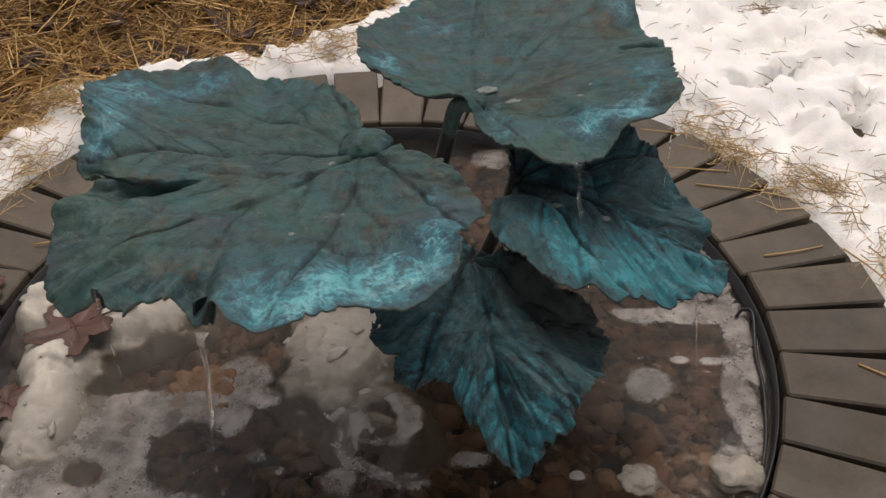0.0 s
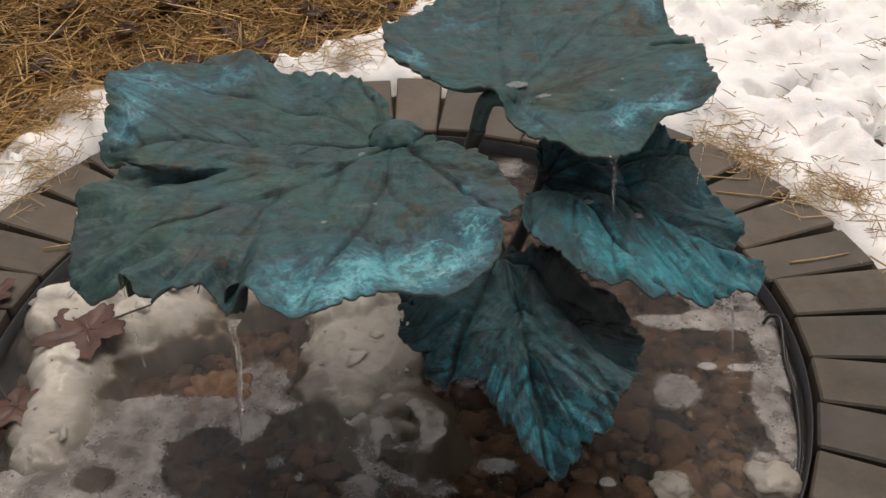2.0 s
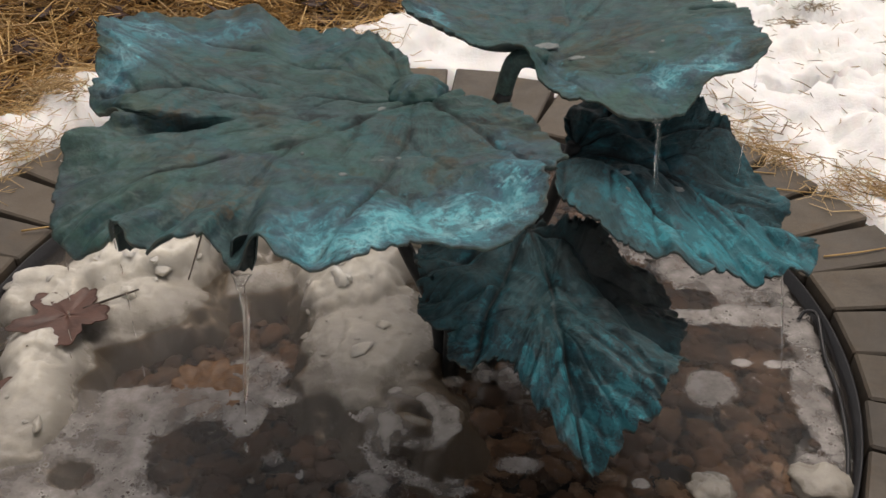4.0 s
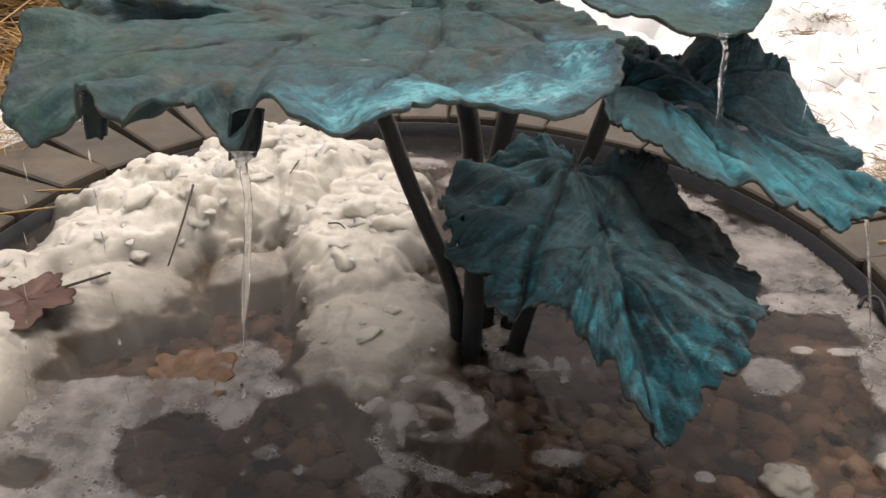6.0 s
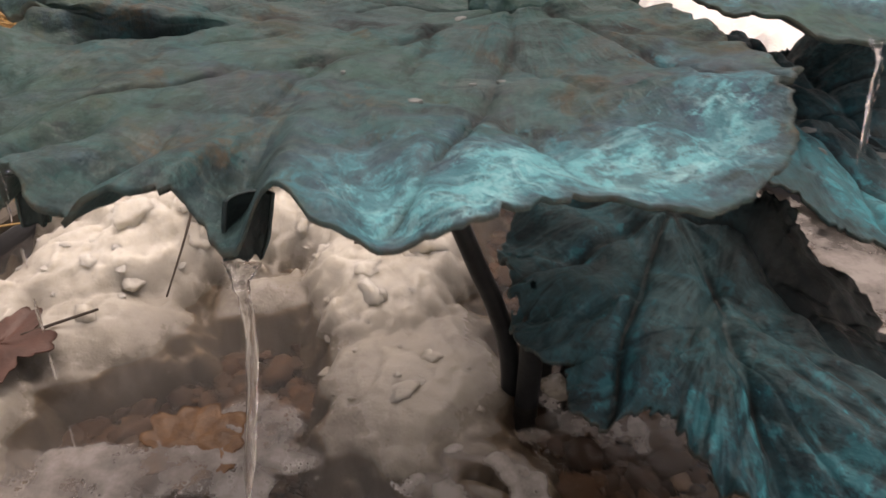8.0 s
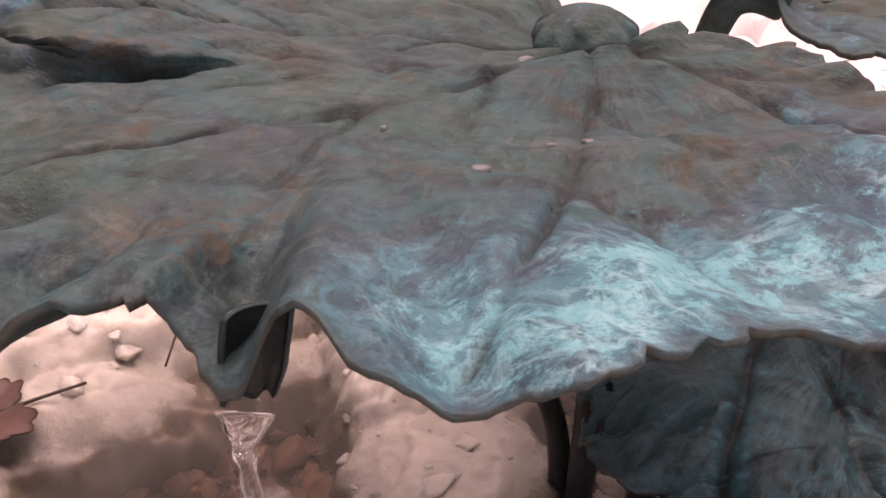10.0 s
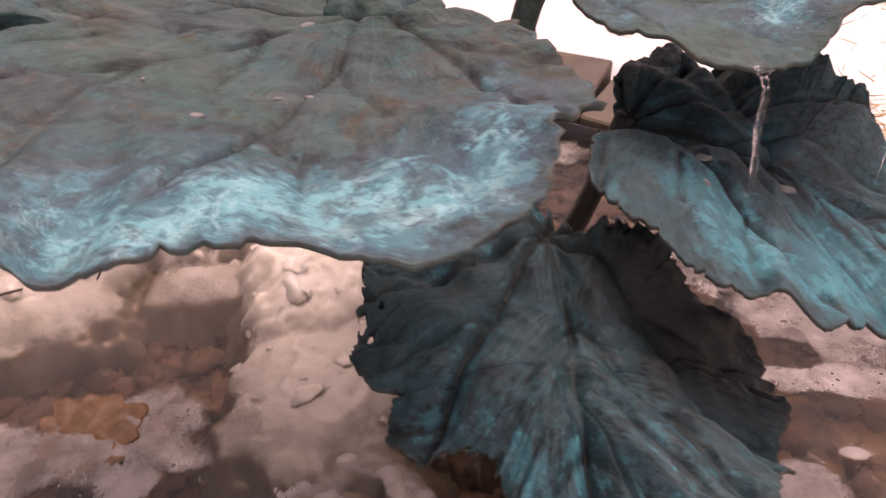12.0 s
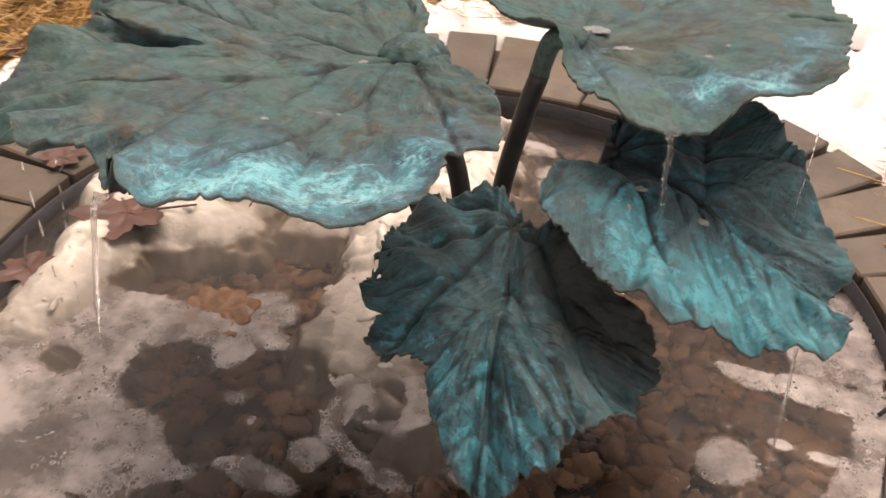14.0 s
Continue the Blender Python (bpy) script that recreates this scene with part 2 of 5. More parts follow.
def soil_mat():
    k = Mat("wet_soil")
    k.put("Base Color", k.ramp(k.noise(12, 8, 0.7), (0.3, (0.03, 0.019, 0.011)), (0.75, (0.13, 0.085, 0.045))))
    k.put("Roughness", 0.85)
    k.bump(k.noise(45, 8, 0.75), 0.9, 0.03)
    return k.m


def straw_mat(name, dark, light):
    k = Mat(name)
    rnd = k.geo.outputs["Random Per Island"]
    k.put("Base Color", k.mix(k.ramp(k.noise(50, 3), (0.3, 0.0), (0.8, 0.4)), k.ramp(rnd, (0.0, dark), (0.55, light), (1.0, tuple(c * 1.3 for c in light))), dark))
    k.put("Roughness", 0.6)
    return k.m


def plain(name, dark, light, scale=30, rough=0.6, bump=0.3, sheen=None):
    k = Mat(name)
    k.put("Base Color", k.ramp(k.noise(scale, 6, 0.6), (0.3, dark), (0.75, light)))
    k.put("Roughness", rough)
    if bump:
        k.bump(k.noise(scale * 4, 5), bump, 0.004)
    return k.m


def pebble_mat():
    k = Mat("river_pebble")
    tone = k.math("ADD", k.math("MULTIPLY", k.random(), 0.45), k.math("MULTIPLY", k.geo.outputs["Random Per Island"], 0.55))
    base = k.ramp(tone, (0.1, (0.036, 0.021, 0.013)), (0.45, (0.086, 0.048, 0.029)), (0.75, (0.150, 0.082, 0.046)), (0.97, (0.26, 0.18, 0.125)))
    k.put("Base Color", k.mix(k.ramp(k.noise(80, 5), (0.4, 0.0), (0.8, 0.6)), base, (0.05, 0.035, 0.02)))
    k.put("Roughness", 0.75)
    return k.m


def water_mat():
    k = Mat("fountain_water")
    k.put("Base Color", (0.81, 0.68, 0.55, 1))
    k.put("Transmission Weight", 1.0)
    k.put("Roughness", 0.03)
    k.put("IOR", 1.35)
    waves = k.rings(-0.30, -0.21, WATER_Z, 290, 0.17)
    k.bump(k.mix(0.16, k.mix(0.5, k.noise(9, 3, warp=0.5), k.noise(38, 3, warp=0.8)), waves), 0.55, 0.012)
    return k.m


def stream_mat():
    k = Mat("falling_water")
    k.put("Base Color", (1.0, 1.0, 1.0, 1))
    k.put("Transmission Weight", 1.0)
    k.put("Roughness", 0.02)
    k.put("IOR", 1.33)
    k.put("Alpha", k.ramp(k.noise(30, 4, 0.6, stretch=(1, 1, 0.5)), (0.3, 0.35), (0.7, 0.95)))
    k.bump(k.noise(90, 3, stretch=(1, 1, 0.3)), 0.5, 0.006)
    return k.m


def foam_mat():
    k = Mat("water_foam")
    field = k.math("ADD", k.attr("cover"), k.math("MULTIPLY", k.math("SUBTRACT", k.noise(20, 6, 0.62, warp=0.8), 0.5), 1.1))
    film = k.ramp(field, (0.40, 0.0), (0.50, 0.6), (0.72, 1.0))
    edge = k.ramp(field, (0.40, 0.0), (0.50, 1.0), (0.58, 0.7), (0.74, 0.0))
    groups = k.math("MAXIMUM", k.math("MULTIPLY", edge, k.ramp(k.noise(9, 3), (0.42, 0.2), (0.58, 1.0))), k.math("MAXIMUM", k.attr("bubbly"), k.ramp(k.noise(14, 4, 0.6), (0.56, 0.0), (0.64, 1.0))))
    holes = k.math("MULTIPLY", k.ramp(k.cells(80), (0.20, 0.3), (0.30, 1.0)), k.ramp(k.cells(170), (0.16, 0.45), (0.30, 1.0)))
    bubbles = k.mix(groups, 1.0, holes)
    rims = k.math("MULTIPLY", groups, k.math("MAXIMUM", k.ramp(k.cells(80), (0.26, 0.0), (0.32, 1.0), (0.42, 0.0)), k.math("MULTIPLY", k.ramp(k.cells(170), (0.24, 0.0), (0.32, 1.0), (0.44, 0.0)), 0.7)))
    soft = k.noise(11, 6, 0.62)
    k.put("Base Color", k.mix(k.math("MAXIMUM", rims, k.attr("white")), k.ramp(soft, (0.35, (0.225, 0.205, 0.190)), (0.65, (0.36, 0.333, 0.312))), (0.58, 0.55, 0.51)))
    k.put("Roughness", 0.35)
    body = k.math("MULTIPLY", k.ramp(soft, (0.38, 0.38), (0.60, 0.85)), bubbles)
    body = k.math("MAXIMUM", k.math("MAXIMUM", body, k.math("MULTIPLY", rims, 0.8)), k.attr("white"))
    # thin milky film whose paleness also stands in for sky reflected on water
    veil = k.math("MULTIPLY", k.attr("veil"), k.ramp(k.noise(9, 6, 0.65, warp=0.8), (0.36, 0.1), (0.66, 1.0)))
    k.put("Alpha", k.math("MAXIMUM", k.math("MULTIPLY", film, body), veil, True))
    k.bump(k.mix(0.5, k.cells(80), soft), 0.3, 0.003)
    return k.m


BRONZE, STEM, PAVER, SNOW, SLUSH, SOIL = bronze_patina(), stem_metal(), concrete(), snow_mat(), slush_mat(), soil_mat()
STRAW = straw_mat("dry_straw", (0.15, 0.08, 0.03), (0.54, 0.345, 0.13))
PALE_STRAW = straw_mat("bleached_straw", (0.26, 0.165, 0.07), (0.58, 0.41, 0.20))
DULL_STRAW = straw_mat("weathered_grass", (0.13, 0.09, 0.05), (0.36, 0.25, 0.13))
PEBBLE, WATER, STREAM, FOAM = pebble_mat(), water_mat(), stream_mat(), foam_mat()
LINER = plain("black_pond_liner", (0.008, 0.008, 0.009), (0.02, 0.02, 0.022), 20, 0.35)
LITTER = plain("rotting_leaves", (0.02, 0.009, 0.006), (0.07, 0.03, 0.018), 14, 0.6)
LEAF_BROWN = plain("dead_leaf_brown", (0.05, 0.022, 0.015), (0.13, 0.06, 0.042), 25, 0.5)
LEAF_ORANGE = plain("sodden_leaf_orange", (0.08, 0.036, 0.012), (0.22, 0.105, 0.036), 45, 0.45)
TWIG = plain("dark_twig", (0.03, 0.022, 0.016), (0.08, 0.06, 0.045), 60, 0.7)


# ---------------------------------------------------------------- helpers for building
TABLE = np.random.RandomState(11).rand(256, 256)


def vn(x, y, seed=0):
    """Smooth value noise, 0 to 1, on arrays."""
    x, y = np.asarray(x, float) + seed * 13.7, np.asarray(y, float) + seed * 7.3
    xi, yi = np.floor(x).astype(int), np.floor(y).astype(int)
    fx, fy = x - xi, y - yi
    fx, fy = fx * fx * (3 - 2 * fx), fy * fy * (3 - 2 * fy)
    a, b = TABLE[xi & 255, yi & 255], TABLE[(xi + 1) & 255, yi & 255]
    c, d = TABLE[xi & 255, (yi + 1) & 255], TABLE[(xi + 1) & 255, (yi + 1) & 255]
    return (a * (1 - fx) + b * fx) * (1 - fy) + (c * (1 - fx) + d * fx) * fy


def fbm(x, y, seed=0, octaves=4):
    out, amp, total = 0.0, 1.0, 0.0
    for i in range(octaves):
        out, total = out + amp * vn(x * 2 ** i, y * 2 ** i, seed + i * 3), total + amp
        amp *= 0.5
    return out / total


def step(lo, hi, v):
    t = np.clip((v - lo) / (hi - lo), 0, 1)
    return t * t * (3 - 2 * t)


def mesh_of(name, verts, faces, smooth=True):
    me = bpy.data.meshes.new(name)
    me.from_pydata(np.asarray(verts).tolist(), [], faces.tolist() if hasattr(faces, "tolist") else faces)
    if smooth:
        me.polygons.foreach_set("use_smooth", [True] * len(me.polygons))
    me.update()
    return me


def attribute(me, name, values):
    a = me.attributes.new(name, "FLOAT", "POINT")
    a.data.foreach_set("value", np.asarray(values, dtype=np.float32).ravel())


def part(name, data, material, parent, label=""):
    """One mesh object under a thing or under a part."""
    if isinstance(data, bmesh.types.BMesh):
        me = bpy.data.meshes.new(name)
        data.to_mesh(me)
        data.free()
        data = me
    if material and not data.materials:
        data.materials.append(material)
    ob = new(name, data)
    ob.parent = parent
    if label:
        tagged(ob, label)
    return ob


def thing(name, label, category, group="", kind="", at=(0, 0, 0)):
    ob = new(name)
    ob.location = at
    ob.empty_display_size = 0.05
    return tagged(ob, label, category, group, kind)


def solid(name, data, material, label, category, group="", kind=""):
    return tagged(part(name, data, material, None), label, category, group, kind)


def tube_arrays(points, radii, sides=10, twist=0.0):
    """Vertices and faces of a closed tube along points."""
    p = np.asarray(points, float)
    n = len(p)
    tan = np.gradient(p, axis=0)
    tan /= np.linalg.norm(tan, axis=1)[:, None]
    ref = np.array([0.37, 0.9, 0.13]) if abs(tan[0][1]) < 0.9 else np.array([1.0, 0.1, 0.0])
    u = np.cross(tan, ref)
    u /= np.linalg.norm(u, axis=1)[:, None]
    w = np.cross(tan, u)
    a = np.linspace(0, 2 * np.pi, sides, endpoint=False)
    r = np.broadcast_to(np.asarray(radii, float), (n,)) if np.ndim(radii) < 2 else radii
    v = p[:, None, :] + r[:, None, None] * (np.cos(a)[None, :, None] * u[:, None, :] + np.sin(a)[None, :, None] * w[:, None, :])
    i = np.arange(n - 1)[:, None] * sides
    j = np.arange(sides)[None, :]
    k = (j + 1) % sides
    f = np.stack([i + j, i + k, i + sides + k, i + sides + j], -1).reshape(-1, 4).tolist()
    f += [list(range(sides))[::-1], list(range((n - 1) * sides, n * sides))]
    return v.reshape(-1, 3), f


def smooth_line(points, n=24):
    """A Catmull-Rom line through points."""
    p = np.asarray(points, float)
    q = np.vstack([2 * p[0] - p[1], p, 2 * p[-1] - p[-2]])
    out = []
    for t in np.linspace(0, len(p) - 1 - 1e-9, n):
        i = int(t)
        f = t - i
        a, b, c, d = q[i:i + 4]
        out.append(0.5 * (2 * b + (c - a) * f + (2 * a - 5 * b + 4 * c - d) * f * f + (3 * b - a - 3 * c + d) * f ** 3))
    return np.array(out)


def round_profile(values, angles):
    """A smooth closed profile through evenly spaced values, at angles in radians."""
    v = np.asarray(values, float)
    n = len(v)
    t = (np.asarray(angles) / (2 * np.pi) * n) % n
    i = np.floor(t).astype(int)
    f = t - i
    a, b, c, d = v[(i - 1) % n], v[i % n], v[(i + 1) % n], v[(i + 2) % n]
    return 0.5 * (2 * b + (c - a) * f + (2 * a - 5 * b + 4 * c - d) * f * f + (3 * b - a - 3 * c + d) * f ** 3)



# ---------------------------------------------------------------- ground, basin, paving
def ring_mesh(name, radii, heights, n=160):
    a = np.linspace(0, 2 * np.pi, n, endpoint=False)
    v = np.concatenate([np.stack([r * np.cos(a), r * np.sin(a), np.full(n, z)], -1) for r, z in zip(radii, heights)])
    f = [[i * n + j, i * n + (j + 1) % n, (i + 1) * n + (j + 1) % n, (i + 1) * n + j] for i in range(len(radii) - 1) for j in range(n)]
    return mesh_of(name, v, f)


solid("ground", ring_mesh("ground", (0.785, 1.0, 1.6, 3, 8, 30, 120, 600), (-0.062, -0.03, -0.02, -0.02, 0, 0, 0, 0)), SOIL,
      "dark wet soil ground round the fountain basin", "ground", kind="structure")
solid("basin_liner", ring_mesh("basin_liner", (0.80, 0.760, 0.7545, 0.7505, 0.747, 0.735, 0.70, 0.35, 0.001), (-0.07, -0.068, -0.014, -0.014, -0.10, -0.15, -0.165, -0.165, -0.165)), LINER,
      "black rubber pond liner lining the round basin", "pond liner", kind="structure")


def paver_mesh(seed):
    r = np.random.RandomState(seed)
    bm = bmesh.new()
    bmesh.ops.create_cube(bm, size=1, matrix=Matrix.Diagonal((0.24, 0.103, 0.062, 1)))
    for v in bm.verts:
        v.co.y *= 1.04 + 0.13 * (v.co.x > 0)
        v.co += Vector(r.uniform(-0.0015, 0.0015, 3))
    bmesh.ops.bevel(bm, geom=[e for e in bm.edges], offset=0.004, segments=1, affect="EDGES")
    me = bpy.data.meshes.new("paver")
    bm.to_mesh(me)
    bm.free()
    me.materials.append(PAVER)
    return me


# ---------------------------------------------------------------- bronze leaves
def bronze_leaf(parent, label, centre, core, radii, heights, petiole, rib, bright, seed, saw=1.0, crinkle=1.0, folds=(), teal=0.0, frills=(), pleat=0.0, calm=(), dips=(), green=(), holes=(), blend=2.0, drape=(), pinnate=0.0, laps=(), painted_shade=(), veins=1.0):
    """A cast leaf: rim radii and rim heights at even angles round its middle, core (height, slope in x, slope in y), main veins from the petiole and patina spots."""
    na, nr = 540, 84
    th = np.linspace(0, 2 * np.pi, na, endpoint=False)
    cx, cy = np.cos(th), np.sin(th)
    edge, rim_z = round_profile(radii, th), round_profile(heights, th)
    scallop = np.abs(np.sin(th * 26 + 5 * fbm(cx * 4 + 30, cy * 4 + 30, seed, 2)))
    edge = edge + saw * (0.010 * (fbm(cx * 9 + 40, cy * 9 + 40, seed, 2) - 0.5) + 0.006 * (scallop - 0.6) * vn(cx * 5 + 60, cy * 5, seed) + 0.007 * (vn(cx * 30 + 80, cy * 30 + 80, seed) - 0.5) + 0.006 * (vn(cx * 85 + 80, cy * 85 + 80, seed) - 0.5) - 0.012 * step(0.78, 0.95, vn(cx * 38 + 10, cy * 38 + 10, seed + 8)))
    s = np.linspace(0, 1, nr) ** 0.85
    S, T = np.meshgrid(s, th, indexing="ij")
    E = np.broadcast_to(edge, S.shape)
    X, Y = centre[0] + S * E * np.cos(T), centre[1] + S * E * np.sin(T)
    px, py = petiole
    # veins as straight pieces
    pieces = []
    for k, turn in enumerate((0, 38, -38, 78, -78, 122, -122)):
        a = radians(rib + turn)
        at = np.array([px, py])
        bend = radians(-5 if turn > 0 else 5 if turn < 0 else 0)
        for n in range(8):
            b = at + 0.048 * np.array([math.cos(a), math.sin(a)])
            pieces.append((at, b, 0))
            if (k == 0 and n > 1) or (k and n in (2, 4)):
                for side in (1, -1) if k == 0 else ((1,) if turn > 0 else (-1,)):
                    c, m = a + side * radians(40), at
                    for q in range(5 if k == 0 else 3):
                        e = m + 0.036 * np.array([math.cos(c), math.sin(c)])
                        pieces.append((m, e, 1))
                        m, c = e, c - side * 0.07
            at, a = b, a + bend * 0.5
    wx = X + 0.012 * (fbm(X * 22, Y * 22, seed + 5, 2) - 0.5)
    wy = Y + 0.012 * (fbm(X * 22 + 9, Y * 22, seed + 6, 2) - 0.5)
    near = [np.full(X.shape, 9.0), np.full(X.shape, 9.0)]
    for a, b, kind in pieces:
        d = b - a
        t = np.clip(((wx - a[0]) * d[0] + (wy - a[1]) * d[1]) / (d @ d), 0, 1)
        near[kind] = np.minimum(near[kind], np.hypot(wx - a[0] - t * d[0], wy - a[1] - t * d[1]))
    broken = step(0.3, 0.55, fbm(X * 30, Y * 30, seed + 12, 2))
    groove_and_shade = np.exp(-(near[0] / 0.0030) ** 2) * (0.35 + 0.65 * broken) + 0.45 * broken * np.exp(-(near[1] / 0.002) ** 2)
    groove_and_shade = veins * groove_and_shade
    any_vein = np.minimum(near[0], near[1])
    pa, pr = np.arctan2(Y - py, X - px), np.hypot(X - px, Y - py)
    power = np.full(na, blend)
    for ang, width, more in drape:
        power = power + more * np.exp(-(((np.degrees(th) - ang + 180) % 360 - 180) / width) ** 2)
    swell = S ** power[None, :]
    Z = (core[0] + core[1] * (X - centre[0]) + core[2] * (Y - centre[1])) * (1 - swell) + rim_z[None, :] * swell
    Z = Z - 0.005 * groove_and_shade + 0.0020 * crinkle * (1 - np.exp(-(any_vein / 0.008) ** 2)) * step(0.0, 0.2, S)
    streak = fbm(np.cos(pa) * 7 + 50, np.sin(pa) * 7 + pr * 9, seed, 4) - 0.5
    lump = fbm(X * 11, Y * 11, seed + 9, 3) - 0.5
    ru, rv = math.cos(radians(rib)), math.sin(radians(rib))
    along, across = (X - px) * ru + (Y - py) * rv, -(X - px) * rv + (Y - py) * ru
    wrinkle = fbm(along * 8 + 30 + 0.8 * lump, across * 34 + 30 + 2.5 * lump, seed + 14, 3) - 0.5
    Z = Z + crinkle * (0.013 * streak * step(0.02, 0.3, pr) + 0.011 * lump + 0.007 * wrinkle * step(0.15, 0.5, S) + 0.004 * (fbm(X * 70, Y * 70, seed + 15, 3) - 0.5))
    deg = np.degrees(T)
    quiet = np.ones(X.shape)
    for ang, width, much in calm:
        quiet = quiet - much * np.exp(-(((deg - ang + 180) % 360 - 180) / width) ** 4)
    quiet = np.clip(quiet, 0.05, 1)
    rim = step(0.72, 1.0, S) * quiet
    Z = Z + rim * 0.018 * crinkle * (vn(cx * 8 + 20, cy * 8 + 20, seed + 2) - 0.5) + step(0.86, 1, S) * quiet * 0.011 * crinkle * (vn(cx * 24 + 20, cy * 24 + 20, seed + 3) - 0.5)
    for ang, width, rise, waves in frills:
        off = (deg - ang + 180) % 360 - 180
        Z = Z + rise * np.sin(T * waves + 2 * vn(cx * 6, cy * 6, seed)) * np.exp(-(off / width) ** 2) * step(0.68, 1.0, S)
    for x, y, wide, deep in dips:
        Z = Z - deep * np.exp(-((X - x) ** 2 + (Y - y) ** 2) / wide ** 2)
    Z = Z - pleat * np.exp(-(near[0] / 0.013) ** 2) - 0.5 * pleat * np.exp(-(near[1] / 0.009) ** 2)
    barb = along - 0.85 * np.abs(across)
    lateral = pinnate * step(0.03, 0.10, along)
    Z = Z + 1.6 * pleat * lateral * (fbm(barb * 34 + 20 + 1.5 * lump, across * 7 + 20, seed + 21, 3) - 0.5) * step(0.1, 0.4, S)
    Z = Z + 0.6 * pleat * (fbm(np.cos(pa) * 16 + 10, np.sin(pa) * 16 + pr * 6, seed + 18, 3) - 0.5) * step(0.2, 0.6, S)
    for ang, width, start, depth in folds:
        off = (deg - ang + 180) % 360 - 180
        Z = Z - depth * np.exp(-(off / width) ** 2) * step(start, start + 0.3, S) * (1 - 0.8 * step(0.82, 1.0, S))
    # one lobe lapping over its neighbour
    for ang, width, start, rise, slide in laps:
        off = (deg - ang + 180) % 360 - 180
        reach = step(start, start + 0.3, S) * (1 - 0.75 * step(0.72, 0.98, S))
        over = np.exp(-((off + width) / (1.6 * width)) ** 2) * reach
        under = np.exp(-((off - width) / width) ** 2) * reach
        X, Y = X - slide * over * np.sin(T), Y + slide * over * np.cos(T)
        Z = Z + rise * over - 1.4 * rise * under
    pale = min(25 * pleat, 0.09)
    patina = 0.19 * step(0.35, 0.7, fbm(X * 9, Y * 9, seed + 4, 4)) + pale * step(0.5, 0.68, fbm(np.cos(pa) * 9 + 50, np.sin(pa) * 9 + pr * 8, seed + 17, 4))
    if pleat:
        patina = patina + 0.22 * broken * np.exp(-((near[0] - 0.010) / 0.0045) ** 2) * step(0.1, 0.3, S) + 0.2 * broken * np.exp(-((near[1] - 0.007) / 0.0035) ** 2)
    for ang, width, mid, spread, much in bright:
        off = (deg - ang + 180) % 360 - 180
        patina = patina + much * np.exp(-(off / width) ** 2) * np.exp(-((S - mid) / spread) ** 2)
    # shade of the overlapping leaf painted as a dark patch on the blade
    for ang, width, mid, spread, much in painted_shade:
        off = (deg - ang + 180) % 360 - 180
        shade_mask = np.exp(-(off / width) ** 4) * np.exp(-((S - mid) / spread) ** 4)
        groove_and_shade = np.maximum(groove_and_shade, much * np.clip(shade_mask * (0.55 + 0.9 * fbm(np.cos(pa) * 12 + 60, np.sin(pa) * 12 + pr * 10, seed + 31, 4)), 0, 1))
    top = np.stack([X, Y, Z], -1)
    thick = 0.0045
    lows = []
    rows_low = list(range(nr - 1, 0, -4)) + [0]
    for r in rows_low:
        low = top[r].copy()
        low[:, 2] -= thick
        if r == nr - 1:
            low[:, :2] = np.array(centre) + (low[:, :2] - np.array(centre)) * 0.994
        lows.append(low)
    v = np.concatenate([top.reshape(-1, 3)] + lows)
    i = np.arange(nr + len(rows_low) - 1)[:, None] * na
    j = np.arange(na)[None, :]
    f = np.stack([i + j, i + na + j, i + na + (j + 1) % na, i + (j + 1) % na], -1).reshape(-1, 4)
    f = f[:, ::-1]
    if holes:
        mid = v[f].mean(1)
        whole = np.ones(len(f), bool)
        for x, y, wide in holes:
            whole &= np.hypot(mid[:, 0] - x, mid[:, 1] - y) > wide
        f = f[whole]
    me = mesh_of("bronze_leaf", v, f)
    pad = len(v) - patina.size
    attribute(me, "patina", np.concatenate([np.clip(patina, 0, 1).ravel(), np.zeros(pad)]))
    attribute(me, "groove_and_shade", np.concatenate([np.clip(groove_and_shade, 0, 1).ravel(), np.full(pad, 0.5)]))
    attribute(me, "lip", np.concatenate([step(0.988, 1.0, S).ravel() * 0.7, np.full(na, 0.6), np.zeros(pad - na)]))
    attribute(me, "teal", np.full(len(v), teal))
    moss = np.zeros(X.shape)
    for ang, width, mid, spread, much in green:
        off = (deg - ang + 180) % 360 - 180
        moss = moss + much * np.exp(-(off / width) ** 2) * np.exp(-((S - mid) / spread) ** 2)
    attribute(me, "green", np.concatenate([np.clip(moss, 0, 1).ravel(), np.zeros(pad)]))
    flow = me.attributes.new("vein_space", "FLOAT_VECTOR", "POINT")
    fa, fr = np.arctan2(v[:, 1] - py, v[:, 0] - px), np.hypot(v[:, 0] - px, v[:, 1] - py)
    va, vc = (v[:, 0] - px) * ru + (v[:, 1] - py) * rv, -(v[:, 0] - px) * rv + (v[:, 1] - py) * ru
    fan = np.stack([np.cos(fa) * 3 + seed * 20, np.sin(fa) * 3, fr * 5], -1)
    feather = np.stack([(va - 0.85 * np.abs(vc)) * 20 + seed * 20, vc * 5, va * 2], -1)
    share = (pinnate * step(0.03, 0.10, va))[:, None]
    flow.data.foreach_set("vector", (fan * (1 - share) + feather * share).astype(np.float32).ravel())
    return part("bronze_leaf", me, BRONZE, parent, label)


fountain = thing("leaf_fountain", "verdigris bronze fountain of four leaves standing in the basin", "fountain", at=(0.07, 0.0, -0.16))
fountain_at = Matrix.Translation((-0.07, 0.0, 0.16))

